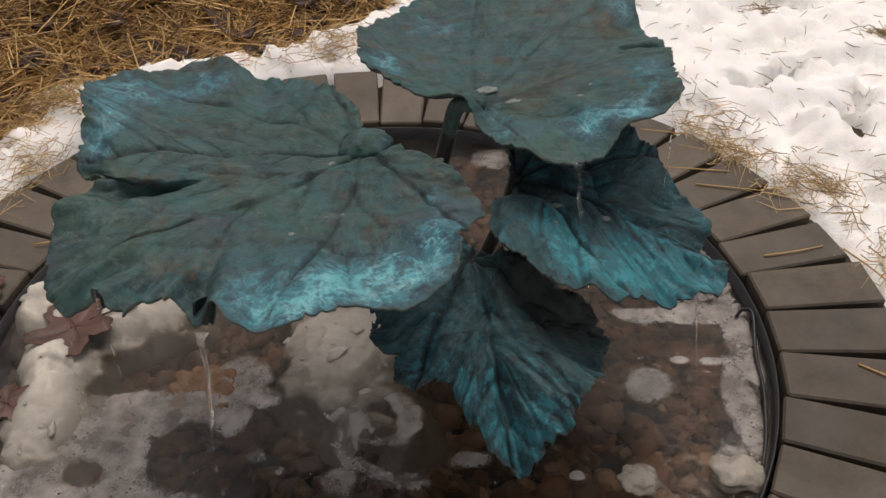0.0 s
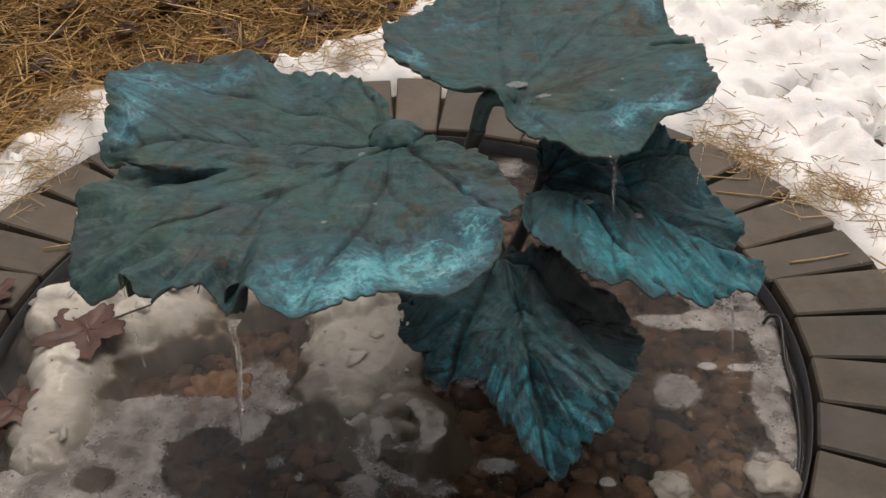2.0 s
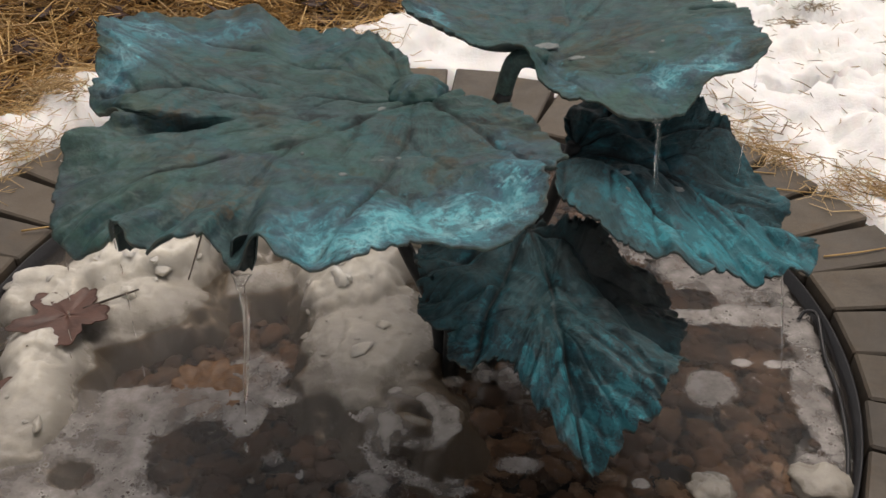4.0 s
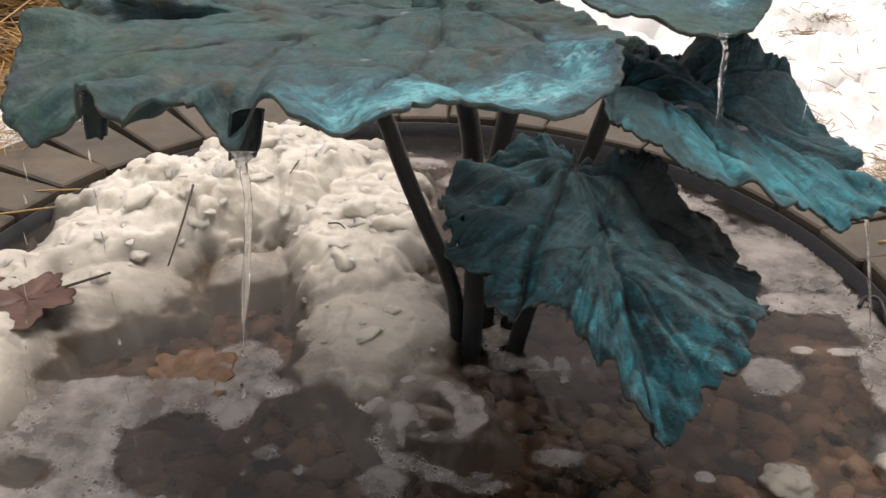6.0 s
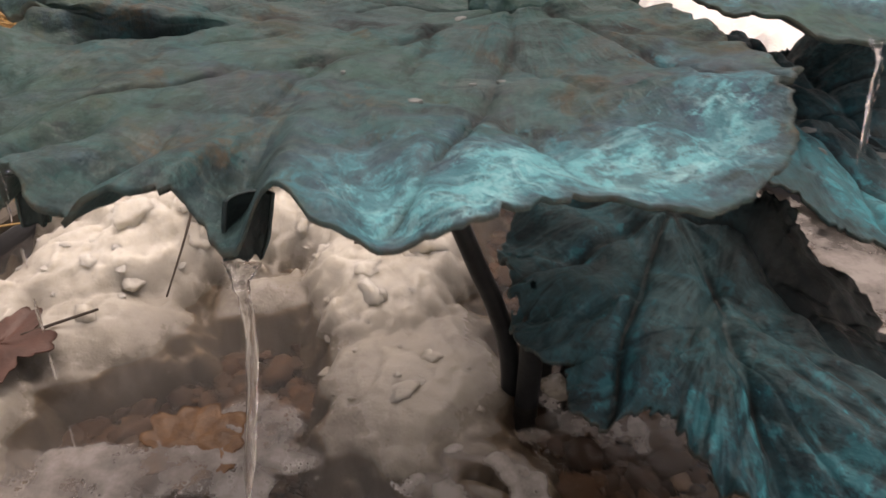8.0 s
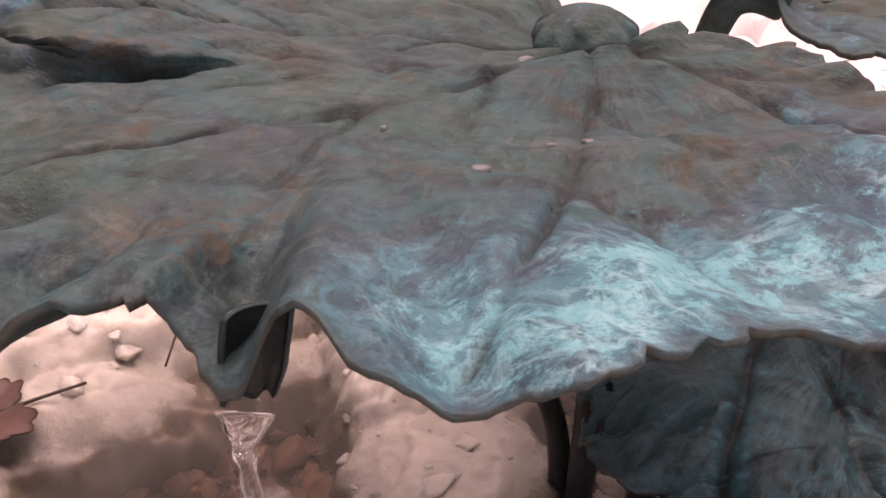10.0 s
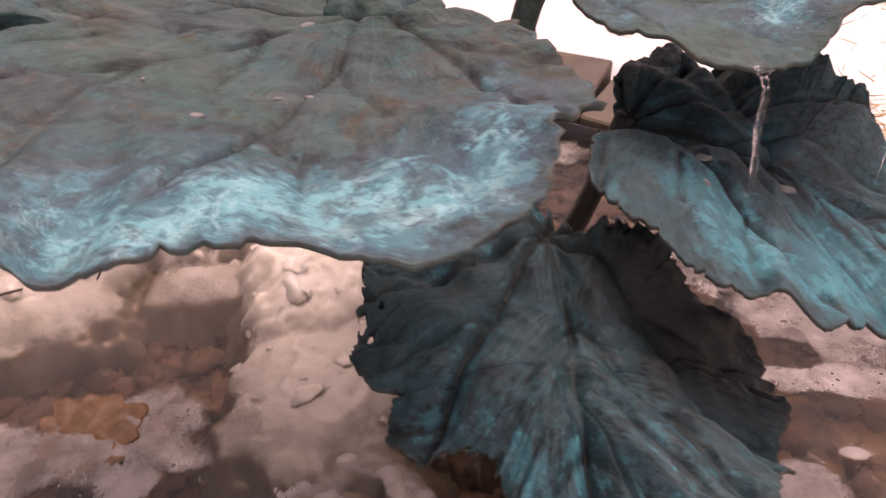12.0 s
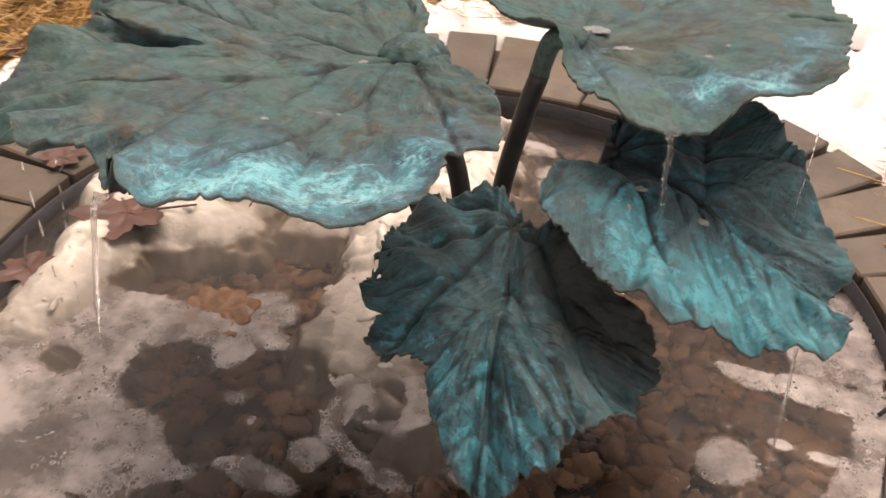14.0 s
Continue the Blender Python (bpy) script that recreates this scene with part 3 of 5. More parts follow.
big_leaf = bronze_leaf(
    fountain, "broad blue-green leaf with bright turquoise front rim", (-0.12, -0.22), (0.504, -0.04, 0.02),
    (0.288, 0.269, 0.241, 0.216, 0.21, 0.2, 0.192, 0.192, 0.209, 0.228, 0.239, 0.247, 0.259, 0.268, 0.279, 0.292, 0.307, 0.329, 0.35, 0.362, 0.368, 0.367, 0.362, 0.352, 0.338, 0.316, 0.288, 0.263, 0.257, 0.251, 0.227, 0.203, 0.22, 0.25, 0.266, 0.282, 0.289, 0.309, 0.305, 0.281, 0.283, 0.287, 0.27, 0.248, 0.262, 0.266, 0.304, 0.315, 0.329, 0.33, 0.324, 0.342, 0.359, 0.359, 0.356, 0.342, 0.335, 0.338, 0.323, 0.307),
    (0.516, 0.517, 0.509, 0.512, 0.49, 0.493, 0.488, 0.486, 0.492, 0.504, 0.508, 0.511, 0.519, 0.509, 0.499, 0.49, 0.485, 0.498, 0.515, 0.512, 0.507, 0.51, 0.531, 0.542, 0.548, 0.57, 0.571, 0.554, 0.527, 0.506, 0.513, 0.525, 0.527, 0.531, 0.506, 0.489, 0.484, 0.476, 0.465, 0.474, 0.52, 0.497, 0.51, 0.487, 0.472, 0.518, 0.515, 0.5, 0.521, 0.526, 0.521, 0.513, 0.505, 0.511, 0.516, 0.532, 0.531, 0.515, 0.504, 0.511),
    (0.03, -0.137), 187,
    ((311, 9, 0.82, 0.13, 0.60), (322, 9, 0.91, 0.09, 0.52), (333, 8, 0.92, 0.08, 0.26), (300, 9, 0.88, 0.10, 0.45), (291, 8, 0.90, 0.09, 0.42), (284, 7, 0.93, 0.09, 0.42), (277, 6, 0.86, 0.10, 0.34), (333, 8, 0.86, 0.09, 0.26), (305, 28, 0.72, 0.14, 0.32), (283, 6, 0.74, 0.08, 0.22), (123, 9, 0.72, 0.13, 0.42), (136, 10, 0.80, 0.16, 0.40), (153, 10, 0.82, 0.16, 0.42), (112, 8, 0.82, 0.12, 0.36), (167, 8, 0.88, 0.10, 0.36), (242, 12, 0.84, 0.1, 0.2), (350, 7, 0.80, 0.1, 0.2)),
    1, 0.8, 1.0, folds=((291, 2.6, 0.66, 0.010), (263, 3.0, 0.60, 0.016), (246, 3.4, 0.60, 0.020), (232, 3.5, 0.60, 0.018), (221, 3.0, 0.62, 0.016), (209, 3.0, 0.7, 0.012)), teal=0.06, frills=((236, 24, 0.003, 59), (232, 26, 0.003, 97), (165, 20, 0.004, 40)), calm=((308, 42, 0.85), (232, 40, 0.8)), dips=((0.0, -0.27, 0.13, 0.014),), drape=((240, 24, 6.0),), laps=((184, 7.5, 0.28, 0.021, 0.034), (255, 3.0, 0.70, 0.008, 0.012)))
top_leaf = bronze_leaf(
    fountain, "highest blue-green leaf with grey-brown mottling", (0.26, 0.11), (0.492, 0.10, 0.10),
    (0.259, 0.262, 0.263, 0.269, 0.29, 0.306, 0.317, 0.324, 0.327, 0.326, 0.323, 0.318, 0.311, 0.303, 0.295, 0.287, 0.279, 0.268, 0.255, 0.243, 0.226, 0.207, 0.187, 0.164, 0.154, 0.171, 0.195, 0.22, 0.24, 0.253, 0.263, 0.255, 0.281, 0.29, 0.269, 0.26),
    (0.524, 0.521, 0.501, 0.506, 0.534, 0.549, 0.553, 0.55, 0.542, 0.531, 0.52, 0.509, 0.5, 0.495, 0.496, 0.505, 0.522, 0.527, 0.526, 0.519, 0.523, 0.523, 0.51, 0.518, 0.51, 0.477, 0.471, 0.48, 0.468, 0.46, 0.47, 0.502, 0.509, 0.527, 0.528, 0.527),
    (0.205, 0.015), 20,
    ((318, 10, 0.88, 0.11, 0.55), (304, 10, 0.76, 0.12, 0.45), (340, 12, 0.78, 0.12, 0.35), (300, 30, 0.6, 0.25, 0.25), (265, 25, 0.75, 0.2, 0.24), (128, 14, 0.72, 0.15, 0.38), (181, 13, 0.82, 0.13, 0.35), (39, 11, 0.88, 0.1, 0.38)), 2, 0.6, 0.7, folds=((8, 2.5, 0.62, 0.045),), teal=0.05, veins=0.35, calm=((265, 60, 0.75),), green=((285, 45, 0.75, 0.35, 0.9), (235, 30, 0.7, 0.3, 0.6)))
low_leaf = bronze_leaf(
    fountain, "dark teal leaf shaded under the highest leaf", (0.40, -0.06), (0.342, -0.22, 0.09),
    (0.191, 0.19, 0.175, 0.156, 0.146, 0.142, 0.15, 0.165, 0.182, 0.199, 0.21, 0.225, 0.216, 0.208, 0.192, 0.164, 0.15, 0.15, 0.159, 0.172, 0.188, 0.211, 0.228, 0.222, 0.226, 0.229, 0.218, 0.218, 0.2, 0.197, 0.208, 0.223, 0.234, 0.219, 0.191, 0.173),
    (0.28, 0.277, 0.288, 0.326, 0.37, 0.385, 0.393, 0.396, 0.395, 0.38, 0.346, 0.369, 0.362, 0.37, 0.353, 0.34, 0.33, 0.334, 0.348, 0.371, 0.393, 0.391, 0.390, 0.376, 0.357, 0.338, 0.338, 0.317, 0.31, 0.282, 0.274, 0.29, 0.278, 0.298, 0.255, 0.256),
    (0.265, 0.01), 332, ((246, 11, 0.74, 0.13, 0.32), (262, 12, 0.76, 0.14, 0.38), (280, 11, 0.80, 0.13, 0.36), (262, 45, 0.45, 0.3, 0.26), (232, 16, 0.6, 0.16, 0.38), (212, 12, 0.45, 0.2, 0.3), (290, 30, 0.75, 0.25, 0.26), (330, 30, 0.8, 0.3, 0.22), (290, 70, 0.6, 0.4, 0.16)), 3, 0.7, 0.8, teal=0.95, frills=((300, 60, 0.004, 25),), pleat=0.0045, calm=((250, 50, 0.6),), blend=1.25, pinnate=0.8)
bronze_leaf(
    fountain, "small dark teal leaf drooping towards the water", (0.20, -0.29), (0.280, -0.03, 0.17),
    (0.189, 0.205, 0.206, 0.194, 0.15, 0.128, 0.122, 0.12, 0.122, 0.132, 0.154, 0.187, 0.208, 0.225, 0.216, 0.199, 0.177, 0.168, 0.168, 0.152, 0.136, 0.145, 0.127, 0.104, 0.097, 0.112, 0.129, 0.156, 0.173, 0.175, 0.182, 0.191, 0.18, 0.182, 0.184, 0.189),
    (0.2, 0.208, 0.209, 0.248, 0.285, 0.325, 0.345, 0.345, 0.332, 0.318, 0.322, 0.329, 0.298, 0.297, 0.269, 0.278, 0.29, 0.264, 0.257, 0.254, 0.243, 0.244, 0.244, 0.245, 0.24, 0.224, 0.227, 0.206, 0.178, 0.151, 0.197, 0.233, 0.253, 0.248, 0.25, 0.205),
    (0.188, -0.162), 281, ((280, 30, 0.85, 0.25, 0.28), (225, 30, 0.7, 0.25, 0.28), (180, 30, 0.6, 0.3, 0.2), (284, 9, 0.42, 0.22, 0.38), (252, 12, 0.72, 0.16, 0.3)), 4, 0.9, 1.15, teal=0.95, frills=((270, 90, 0.004, 31),), pleat=0.008, painted_shade=((38, 40, 0.75, 0.42, 1.0),), blend=1.6, pinnate=1.0,
    holes=((0.037, -0.252, 0.0045), (0.046, -0.262, 0.0035), (0.043, -0.238, 0.004), (0.052, -0.247, 0.0028)))


def stem(points, r0, r1, label=""):
    line = smooth_line(points, 26)
    v, f = tube_arrays(line, np.linspace(r0, r1, 26), 12)
    return part("stem", mesh_of("stem", v, f), STEM, fountain, label)


BASE_Z = -0.165
stem([(0.08, -0.05, BASE_Z), (0.085, -0.04, 0.05), (0.075, -0.05, 0.26), (0.055, -0.085, 0.38), (0.034, -0.13, 0.470)], 0.016, 0.0125)
stem([(0.105, 0.01, BASE_Z), (0.108, 0.012, 0.1), (0.114, 0.02, 0.235), (0.140, 0.02, 0.372), (0.155, 0.016, 0.43)], 0.015, 0.0135)
neck_line = smooth_line([(0.153, 0.017, 0.425), (0.160, 0.016, 0.458), (0.169, 0.013, 0.480), (0.186, 0.008, 0.488), (0.210, 0.008, 0.482)], 16)
neck_v, neck_f = tube_arrays(neck_line, np.linspace(0.0130, 0.0155, 16), 14)
neck_me = mesh_of("stem_neck", neck_v, neck_f)
neck_flow = neck_me.attributes.new("vein_space", "FLOAT_VECTOR", "POINT")
neck_flow.data.foreach_set("vector", (neck_v * 30).astype(np.float32).ravel())
part("stem_neck", neck_me, BRONZE, top_leaf)
stem([(0.13, 0.0, BASE_Z), (0.15, 0.0, 0.0), (0.212, 0.02, 0.157), (0.240, 0.02, 0.235), (0.266, 0.011, 0.345)], 0.014, 0.0115)
stem([(0.14, -0.03, BASE_Z), (0.153, -0.045, -0.03), (0.172, -0.10, 0.14), (0.187, -0.158, 0.288)], 0.014, 0.0115)
stem([(0.07, -0.02, BASE_Z), (0.062, -0.02, 0.0), (0.041, -0.02, 0.084), (0.017, -0.02, 0.143), (-0.019, -0.02, 0.238), (-0.045, -0.03, 0.32), (-0.085, -0.06, 0.42), (-0.12, -0.10, 0.480)], 0.0125, 0.0115)


def collar(at, size, turn):
    """A small rolled lobe where the stalk meets the blade."""
    na, nr = 64, 24
    T, S = np.meshgrid(np.linspace(0, 2 * np.pi, na, endpoint=False), np.linspace(0.02, np.pi * 0.62, nr))
    ridge = 1 + 0.08 * np.cos(T * 9 + 2 * np.sin(T * 2)) * np.sin(S) + 0.30 * (vn(np.cos(T) * 3 + 5, np.sin(T) * 3 + S * 2, 91) - 0.5)
    v = np.stack([np.sin(S) * np.cos(T) * ridge, np.sin(S) * np.sin(T) * ridge * 0.8, np.cos(S) * (0.62 + 0.12 * np.cos(T - 1.2) * np.sin(S))], -1) * size
    i, j = np.arange(nr - 1)[:, None] * na, np.arange(na)[None, :]
    f = np.stack([i + j, i + na + j, i + na + (j + 1) % na, i + (j + 1) % na], -1).reshape(-1, 4).tolist() + [list(range(na))]
    c, w = math.cos(radians(turn)), math.sin(radians(turn))
    v = v.reshape(-1, 3) @ np.array([[c, w, 0], [-w, c, 0], [0, 0, 1]]) + np.array(at)
    me = mesh_of("rolled_lobe", v, f)
    flow = me.attributes.new("vein_space", "FLOAT_VECTOR", "POINT")
    flow.data.foreach_set("vector", (v * 12).astype(np.float32).ravel())
    attribute(me, "patina", np.full(len(v), 0.22))
    return part("rolled_lobe", me, BRONZE, big_leaf)


collar((0.030, -0.118, 0.488), 0.039, 20)


def curl(at, radius, height, turn, lean, seed, arc):
    """A hanging lobe of the rim rolled to a half tube, its hollow side towards the turn."""
    nu, nv = 20, 14
    U, W = np.meshgrid(np.linspace(-radians(arc), radians(arc), nu), np.linspace(0, 1, nv))
    ragged = 1 + 0.25 * (vn(U * 2 + 30, U * 0, seed) - 0.5)
    sheets = []
    for grow in (0.0, 0.003):
        r = (radius + grow) * (1 - 0.25 * W ** 2) * (1 + 0.3 * (vn(U * 1.5 + 9, W * 3 + 9, seed + 1) - 0.5))
        sheets.append(np.stack([r * np.sin(U) + lean[0] * W, r * np.cos(U) + lean[1] * W, -height * W * ragged], -1))
    v = np.concatenate([sheets[0].reshape(-1, 3), sheets[1].reshape(-1, 3)])
    n = nu * nv
    i, j = np.arange(nv - 1)[:, None] * nu, np.arange(nu - 1)[None, :]
    q = np.stack([i + j, i + j + 1, i + nu + j + 1, i + nu + j], -1).reshape(-1, 4)
    ring = list(range(nu)) + [r * nu + nu - 1 for r in range(1, nv)] + list(range(n - 2, n - nu - 1, -1)) + [r * nu for r in range(nv - 2, 0, -1)]
    rim = [[a, b, b + n, a + n] for a, b in zip(ring, ring[1:] + ring[:1])]
    c, w = math.cos(radians(turn)), math.sin(radians(turn))
    v = v @ np.array([[c, w, 0], [-w, c, 0], [0, 0, 1]]) + np.array(at)
    me = mesh_of("curled_lobe", v, q.tolist() + (q[:, ::-1] + n).tolist() + rim)
    flow = me.attributes.new("vein_space", "FLOAT_VECTOR", "POINT")
    flow.data.foreach_set("vector", (v * 14).astype(np.float32).ravel())
    # hollow side painted nearly black to deepen the shade inside the roll
    attribute(me, "groove_and_shade", np.concatenate([np.full(n, 0.9), np.full(n, 0.1)]))
    attribute(me, "patina", np.full(len(v), 0.18))
    return part("curled_lobe", me, BRONZE, big_leaf)


curl((-0.133, -0.468, 0.494), 0.014, 0.040, 20, (-0.008, 0.0), 5, 60)
curl((-0.264, -0.436, 0.492), 0.011, 0.036, 8, (-0.006, 0.0), 6, 60)


for ob in fountain.children:
    ob.matrix_basis = fountain_at


# ---------------------------------------------------------------- water
def disc_grid(name, radius, z, n=120):
    rr = np.linspace(0, 1, 40)[1:] * radius
    a = np.linspace(0, 2 * np.pi, n, endpoint=False)
    v = [[0, 0, z]] + [[r * math.cos(t), r * math.sin(t), z] for r in rr for t in a]
    f = [[0, 1 + j, 1 + (j + 1) % n] for j in range(n)]
    f += [[1 + i * n + j, 1 + (i + 1) * n + j, 1 + (i + 1) * n + (j + 1) % n, 1 + i * n + (j + 1) % n] for i in range(len(rr) - 1) for j in range(n)]
    return mesh_of(name, v, f)


pool = solid("water", disc_grid("water", 0.749, WATER_Z), WATER, "clear shallow brown-tinted water filling the round basin", "water", kind="structure")
pool.visible_shadow = False


def field_mesh(name, xs, ys, height, keep):
    """A sheet over a grid, cut to where keep > 0, its edge brought down."""
    X, Y = np.meshgrid(xs, ys, indexing="ij")
    Z, K = height(X, Y), keep(X, Y)
    nx, ny = X.shape
    idx = np.arange(nx * ny).reshape(nx, ny)
    cell = (K[:-1, :-1] > 0) | (K[1:, :-1] > 0) | (K[:-1, 1:] > 0) | (K[1:, 1:] > 0)
    q = np.stack([idx[:-1, :-1], idx[1:, :-1], idx[1:, 1:], idx[:-1, 1:]], -1)[cell]
    used, inv = np.unique(q, return_inverse=True)
    v = np.stack([X.ravel()[used], Y.ravel()[used], Z.ravel()[used]], -1)
    return mesh_of(name, v, inv.reshape(-1, 4))


SLABS = (  # x, y, half length, half width, turn, height, edge softness
    (-0.36, 0.40, 0.36, 0.20, 34, 0.105, 0.7), (-0.50, 0.085, 0.135, 0.085, 30, 0.048, 0.9), (-0.28, 0.18, 0.08, 0.05, 14, 0.024, 1.0), (-0.50, 0.22, 0.17, 0.13, 25, 0.075, 0.7), (-0.66, 0.09, 0.10, 0.085, 0, 0.055, 0.6),
    (-0.085, 0.30, 0.27, 0.125, 86, 0.070, 0.5), (-0.06, 0.02, 0.175, 0.125, 84, 0.033, 0.6), (-0.60, -0.12, 0.19, 0.085, 103, 0.055, 0.9),
    (-0.032, -0.165, 0.035, 0.020, 45, 0.008, 0.9), (0.015, -0.127, 0.045, 0.022, 5, 0.010, 0.9), (0.072, -0.165, 0.04, 0.020, -55, 0.008, 0.9), (0.075, -0.22, 0.03, 0.016, 60, 0.007, 0.9), (0.025, -0.19, 0.032, 0.014, -25, 0.008, 0.9))


def mound(X, Y):
    """Height of the melting snow over the water, below zero where there is none."""
    wob, ragged = 0.50 * (fbm(X * 9, Y * 9, 21, 3) - 0.5), 0.55 * (fbm(X * 22, Y * 22, 28, 3) - 0.5)
    g = np.full(np.shape(X), -0.18)
    for x, y, u, w, turn, high, soft in SLABS:
        c, n = math.cos(radians(turn)), math.sin(radians(turn))
        d = (np.abs(((X - x) * c + (Y - y) * n) / u) ** 2.6 + np.abs(((Y - y) * c - (X - x) * n) / w) ** 2.6) ** (1 / 2.6) + wob
        d = d + ragged * step(0.55, 1.0, d)
        g = np.maximum(g, np.where(d < 1, high * np.clip((1 - d) / (0.75 * soft), 0, 1) ** 0.85 * (1.0 - 0.15 * np.clip(d, 0, 1)), -3.0 * w * np.clip(d - 1, 0, 0.045 / w)))
    return g


def cellular(x, y, seed):
    """Nearest and second nearest distance to scattered points, a random value of the nearest and the way to it."""
    xi, yi = np.floor(x).astype(int), np.floor(y).astype(int)
    d1, d2, val = np.full(x.shape, 9.0), np.full(x.shape, 9.0), np.zeros(x.shape)
    ox, oy = np.zeros(x.shape), np.zeros(x.shape)
    for i in (-1, 0, 1):
        for j in (-1, 0, 1):
            a, b = (xi + i + seed * 31) & 255, (yi + j + seed * 17) & 255
            dx, dy = x - (xi + i + TABLE[a, b]), y - (yi + j + TABLE[b, a])
            d = np.hypot(dx, dy)
            nearer = d < d1
            d2 = np.where(nearer, d1, np.minimum(d2, d))
            val = np.where(nearer, TABLE[(a + 7) & 255, (b + 3) & 255], val)
            ox, oy = np.where(nearer, dx, ox), np.where(nearer, dy, oy)
            d1 = np.minimum(d1, d)
    return d1, d2, val, ox, oy


def mound_height(X, Y):
    k = mound(X, Y)
    wx, wy = X + 0.03 * (fbm(X * 15, Y * 15, 26, 3) - 0.5), Y + 0.03 * (fbm(X * 15 + 7, Y * 15, 27, 3) - 0.5)
    chunk = 0.0
    for scale, seed, tall in ((8.0, 1, 0.016), (19.0, 2, 0.008), (44.0, 3, 0.004)):
        d1, d2, v, ox, oy = cellular(wx * scale, wy * scale, seed)
        turn = v * 37.0
        chunk = chunk + tall * ((v - 0.5) + 0.9 * (ox * np.cos(turn) + oy * np.sin(turn))) * step(0.0, 0.06, d2 - d1)
    rough = chunk + 0.034 * (fbm(X * 12, Y * 12, 22, 5) - 0.5) + 0.018 * (fbm(X * 34, Y * 34, 25, 3) - 0.5) + 0.004 * (vn(X * 105, Y * 105, 24) - 0.5)
    return WATER_Z + k + rough * np.clip(k * 10, 0.12, 1) - 0.003


axis = np.arange(-0.86, 0.25, 0.0045)
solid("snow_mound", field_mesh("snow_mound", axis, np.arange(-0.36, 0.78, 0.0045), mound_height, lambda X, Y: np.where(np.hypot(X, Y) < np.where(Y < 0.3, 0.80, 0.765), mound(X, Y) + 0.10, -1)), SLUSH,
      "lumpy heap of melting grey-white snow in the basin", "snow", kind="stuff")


def snow_crumbs(count, seed):
    """Angular crumbs and clods of wet snow lying on the heap."""
    g = np.random.RandomState(seed)
    shapes = []
    for k in range(10):
        bm = bmesh.new()
        bmesh.ops.create_icosphere(bm, subdivisions=3, radius=1)
        flat = [Vector(g.normal(0, 1, 3)).normalized() for _ in range(9)]
        for v in bm.verts:
            c = v.co.copy()
            for n in flat:
                over = c.dot(n) - 0.62
                if over > 0:
                    c -= n * over
            v.co = c * (1 + 0.22 * noise.fractal(c * 2.2 + Vector((k * 7.0, 0, 0)), 1.0, 2.0, 4))
        bm.verts.index_update()
        shapes.append((np.array([v.co for v in bm.verts]), np.array([[v.index for v in f.verts] for f in bm.faces])))
        bm.free()
    x, y = g.uniform(-0.78, 0.09, count * 14), g.uniform(-0.30, 0.74, count * 14)
    k = mound(x, y)
    keep = (k > 0.004) & (np.hypot(x, y) < 0.76) & (y > -0.09 + 0.35 * (x < -0.45) * -1) & (fbm(x * 7, y * 7, 71, 3) > 0.40)
    x, y, k = x[keep][:count], y[keep][:count], k[keep][:count]
    z = mound_height(x, y)
    V, F, n = [], [], 0
    for px, py, pz, depth in zip(x, y, z, k):
        size = (0.006 + 0.028 * g.rand() ** 3) * min(1.0, 0.4 + depth * 9)
        v, f = shapes[g.randint(10)]
        m = np.array(Euler(g.uniform(0, 6.3, 3)).to_matrix())
        V.append((v * g.uniform(0.55, 1.5, 3)) @ m.T * size * np.array([1.3, 1.3, 0.75]) + np.array([px, py, pz - size * 0.34]))
        F.append(f + n)
        n += len(v)
    return mesh_of("snow_crumbs", np.concatenate(V), np.concatenate(F))


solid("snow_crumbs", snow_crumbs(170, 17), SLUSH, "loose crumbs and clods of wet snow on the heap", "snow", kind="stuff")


FILMS = (  # x, y, half width, half depth, thickness: round the broad leaf's fall, then towards the far rim
    (-0.44, -0.185, 0.11, 0.075, 1.0), (-0.43, -0.44, 0.21, 0.14, 1.0), (-0.43, -0.29, 0.07, 0.11, 0.9), (-0.56, -0.36, 0.09, 0.14, 1.0), (-0.34, -0.165, 0.10, 0.045, 0.9), (-0.245, -0.10, 0.06, 0.06, 0.9),
    (-0.19, -0.145, 0.05, 0.022, 0.8), (-0.25, -0.20, 0.035, 0.05, 0.6), (-0.29, -0.41, 0.12, 0.05, 0.9), (-0.09, -0.388, 0.065, 0.022, 0.8), (-0.04, -0.328, 0.03, 0.03, 0.7), (-0.184, -0.274, 0.02, 0.018, 0.8), (-0.143, -0.304, 0.018, 0.014, 0.8))
RIM_FILMS = (
    (0.71, 0.0, 0.030, 0.12, 0.8), (0.675, -0.16, 0.028, 0.12, 0.8), (0.632, -0.29, 0.03, 0.05, 0.8), (0.62, 0.075, 0.13, 0.032, 0.9), (0.62, 0.23, 0.12, 0.11, 0.9), (0.48, 0.38, 0.10, 0.12, 0.6), (0.517, -0.115, 0.040, 0.042, 0.9), (0.584, -0.052, 0.022, 0.011, 0.7), (0.644, -0.056, 0.026, 0.013, 0.7),
    (0.183, -0.284, 0.036, 0.016, 0.8), (0.363, -0.318, 0.013, 0.010, 0.8), (0.25, 0.65, 0.05, 0.04, 0.8), (0.30, -0.42, 0.05, 0.02, 0.6), (-0.02, -0.46, 0.05, 0.02, 0.6), (0.10, 0.50, 0.05, 0.06, 0.6), (0.02, 0.60, 0.05, 0.03, 0.5))
SLUSH_BITS = (
    (0.111, -0.031, 0.016, 0.03, 0.6), (0.138, -0.084, 0.02, 0.02, 0.6), (0.177, -0.097, 0.016, 0.022, 0.5), (0.214, -0.109, 0.012, 0.03, 0.5), (0.256, -0.10, 0.014, 0.03, 0.5), (0.085, -0.105, 0.022, 0.014, 0.6))
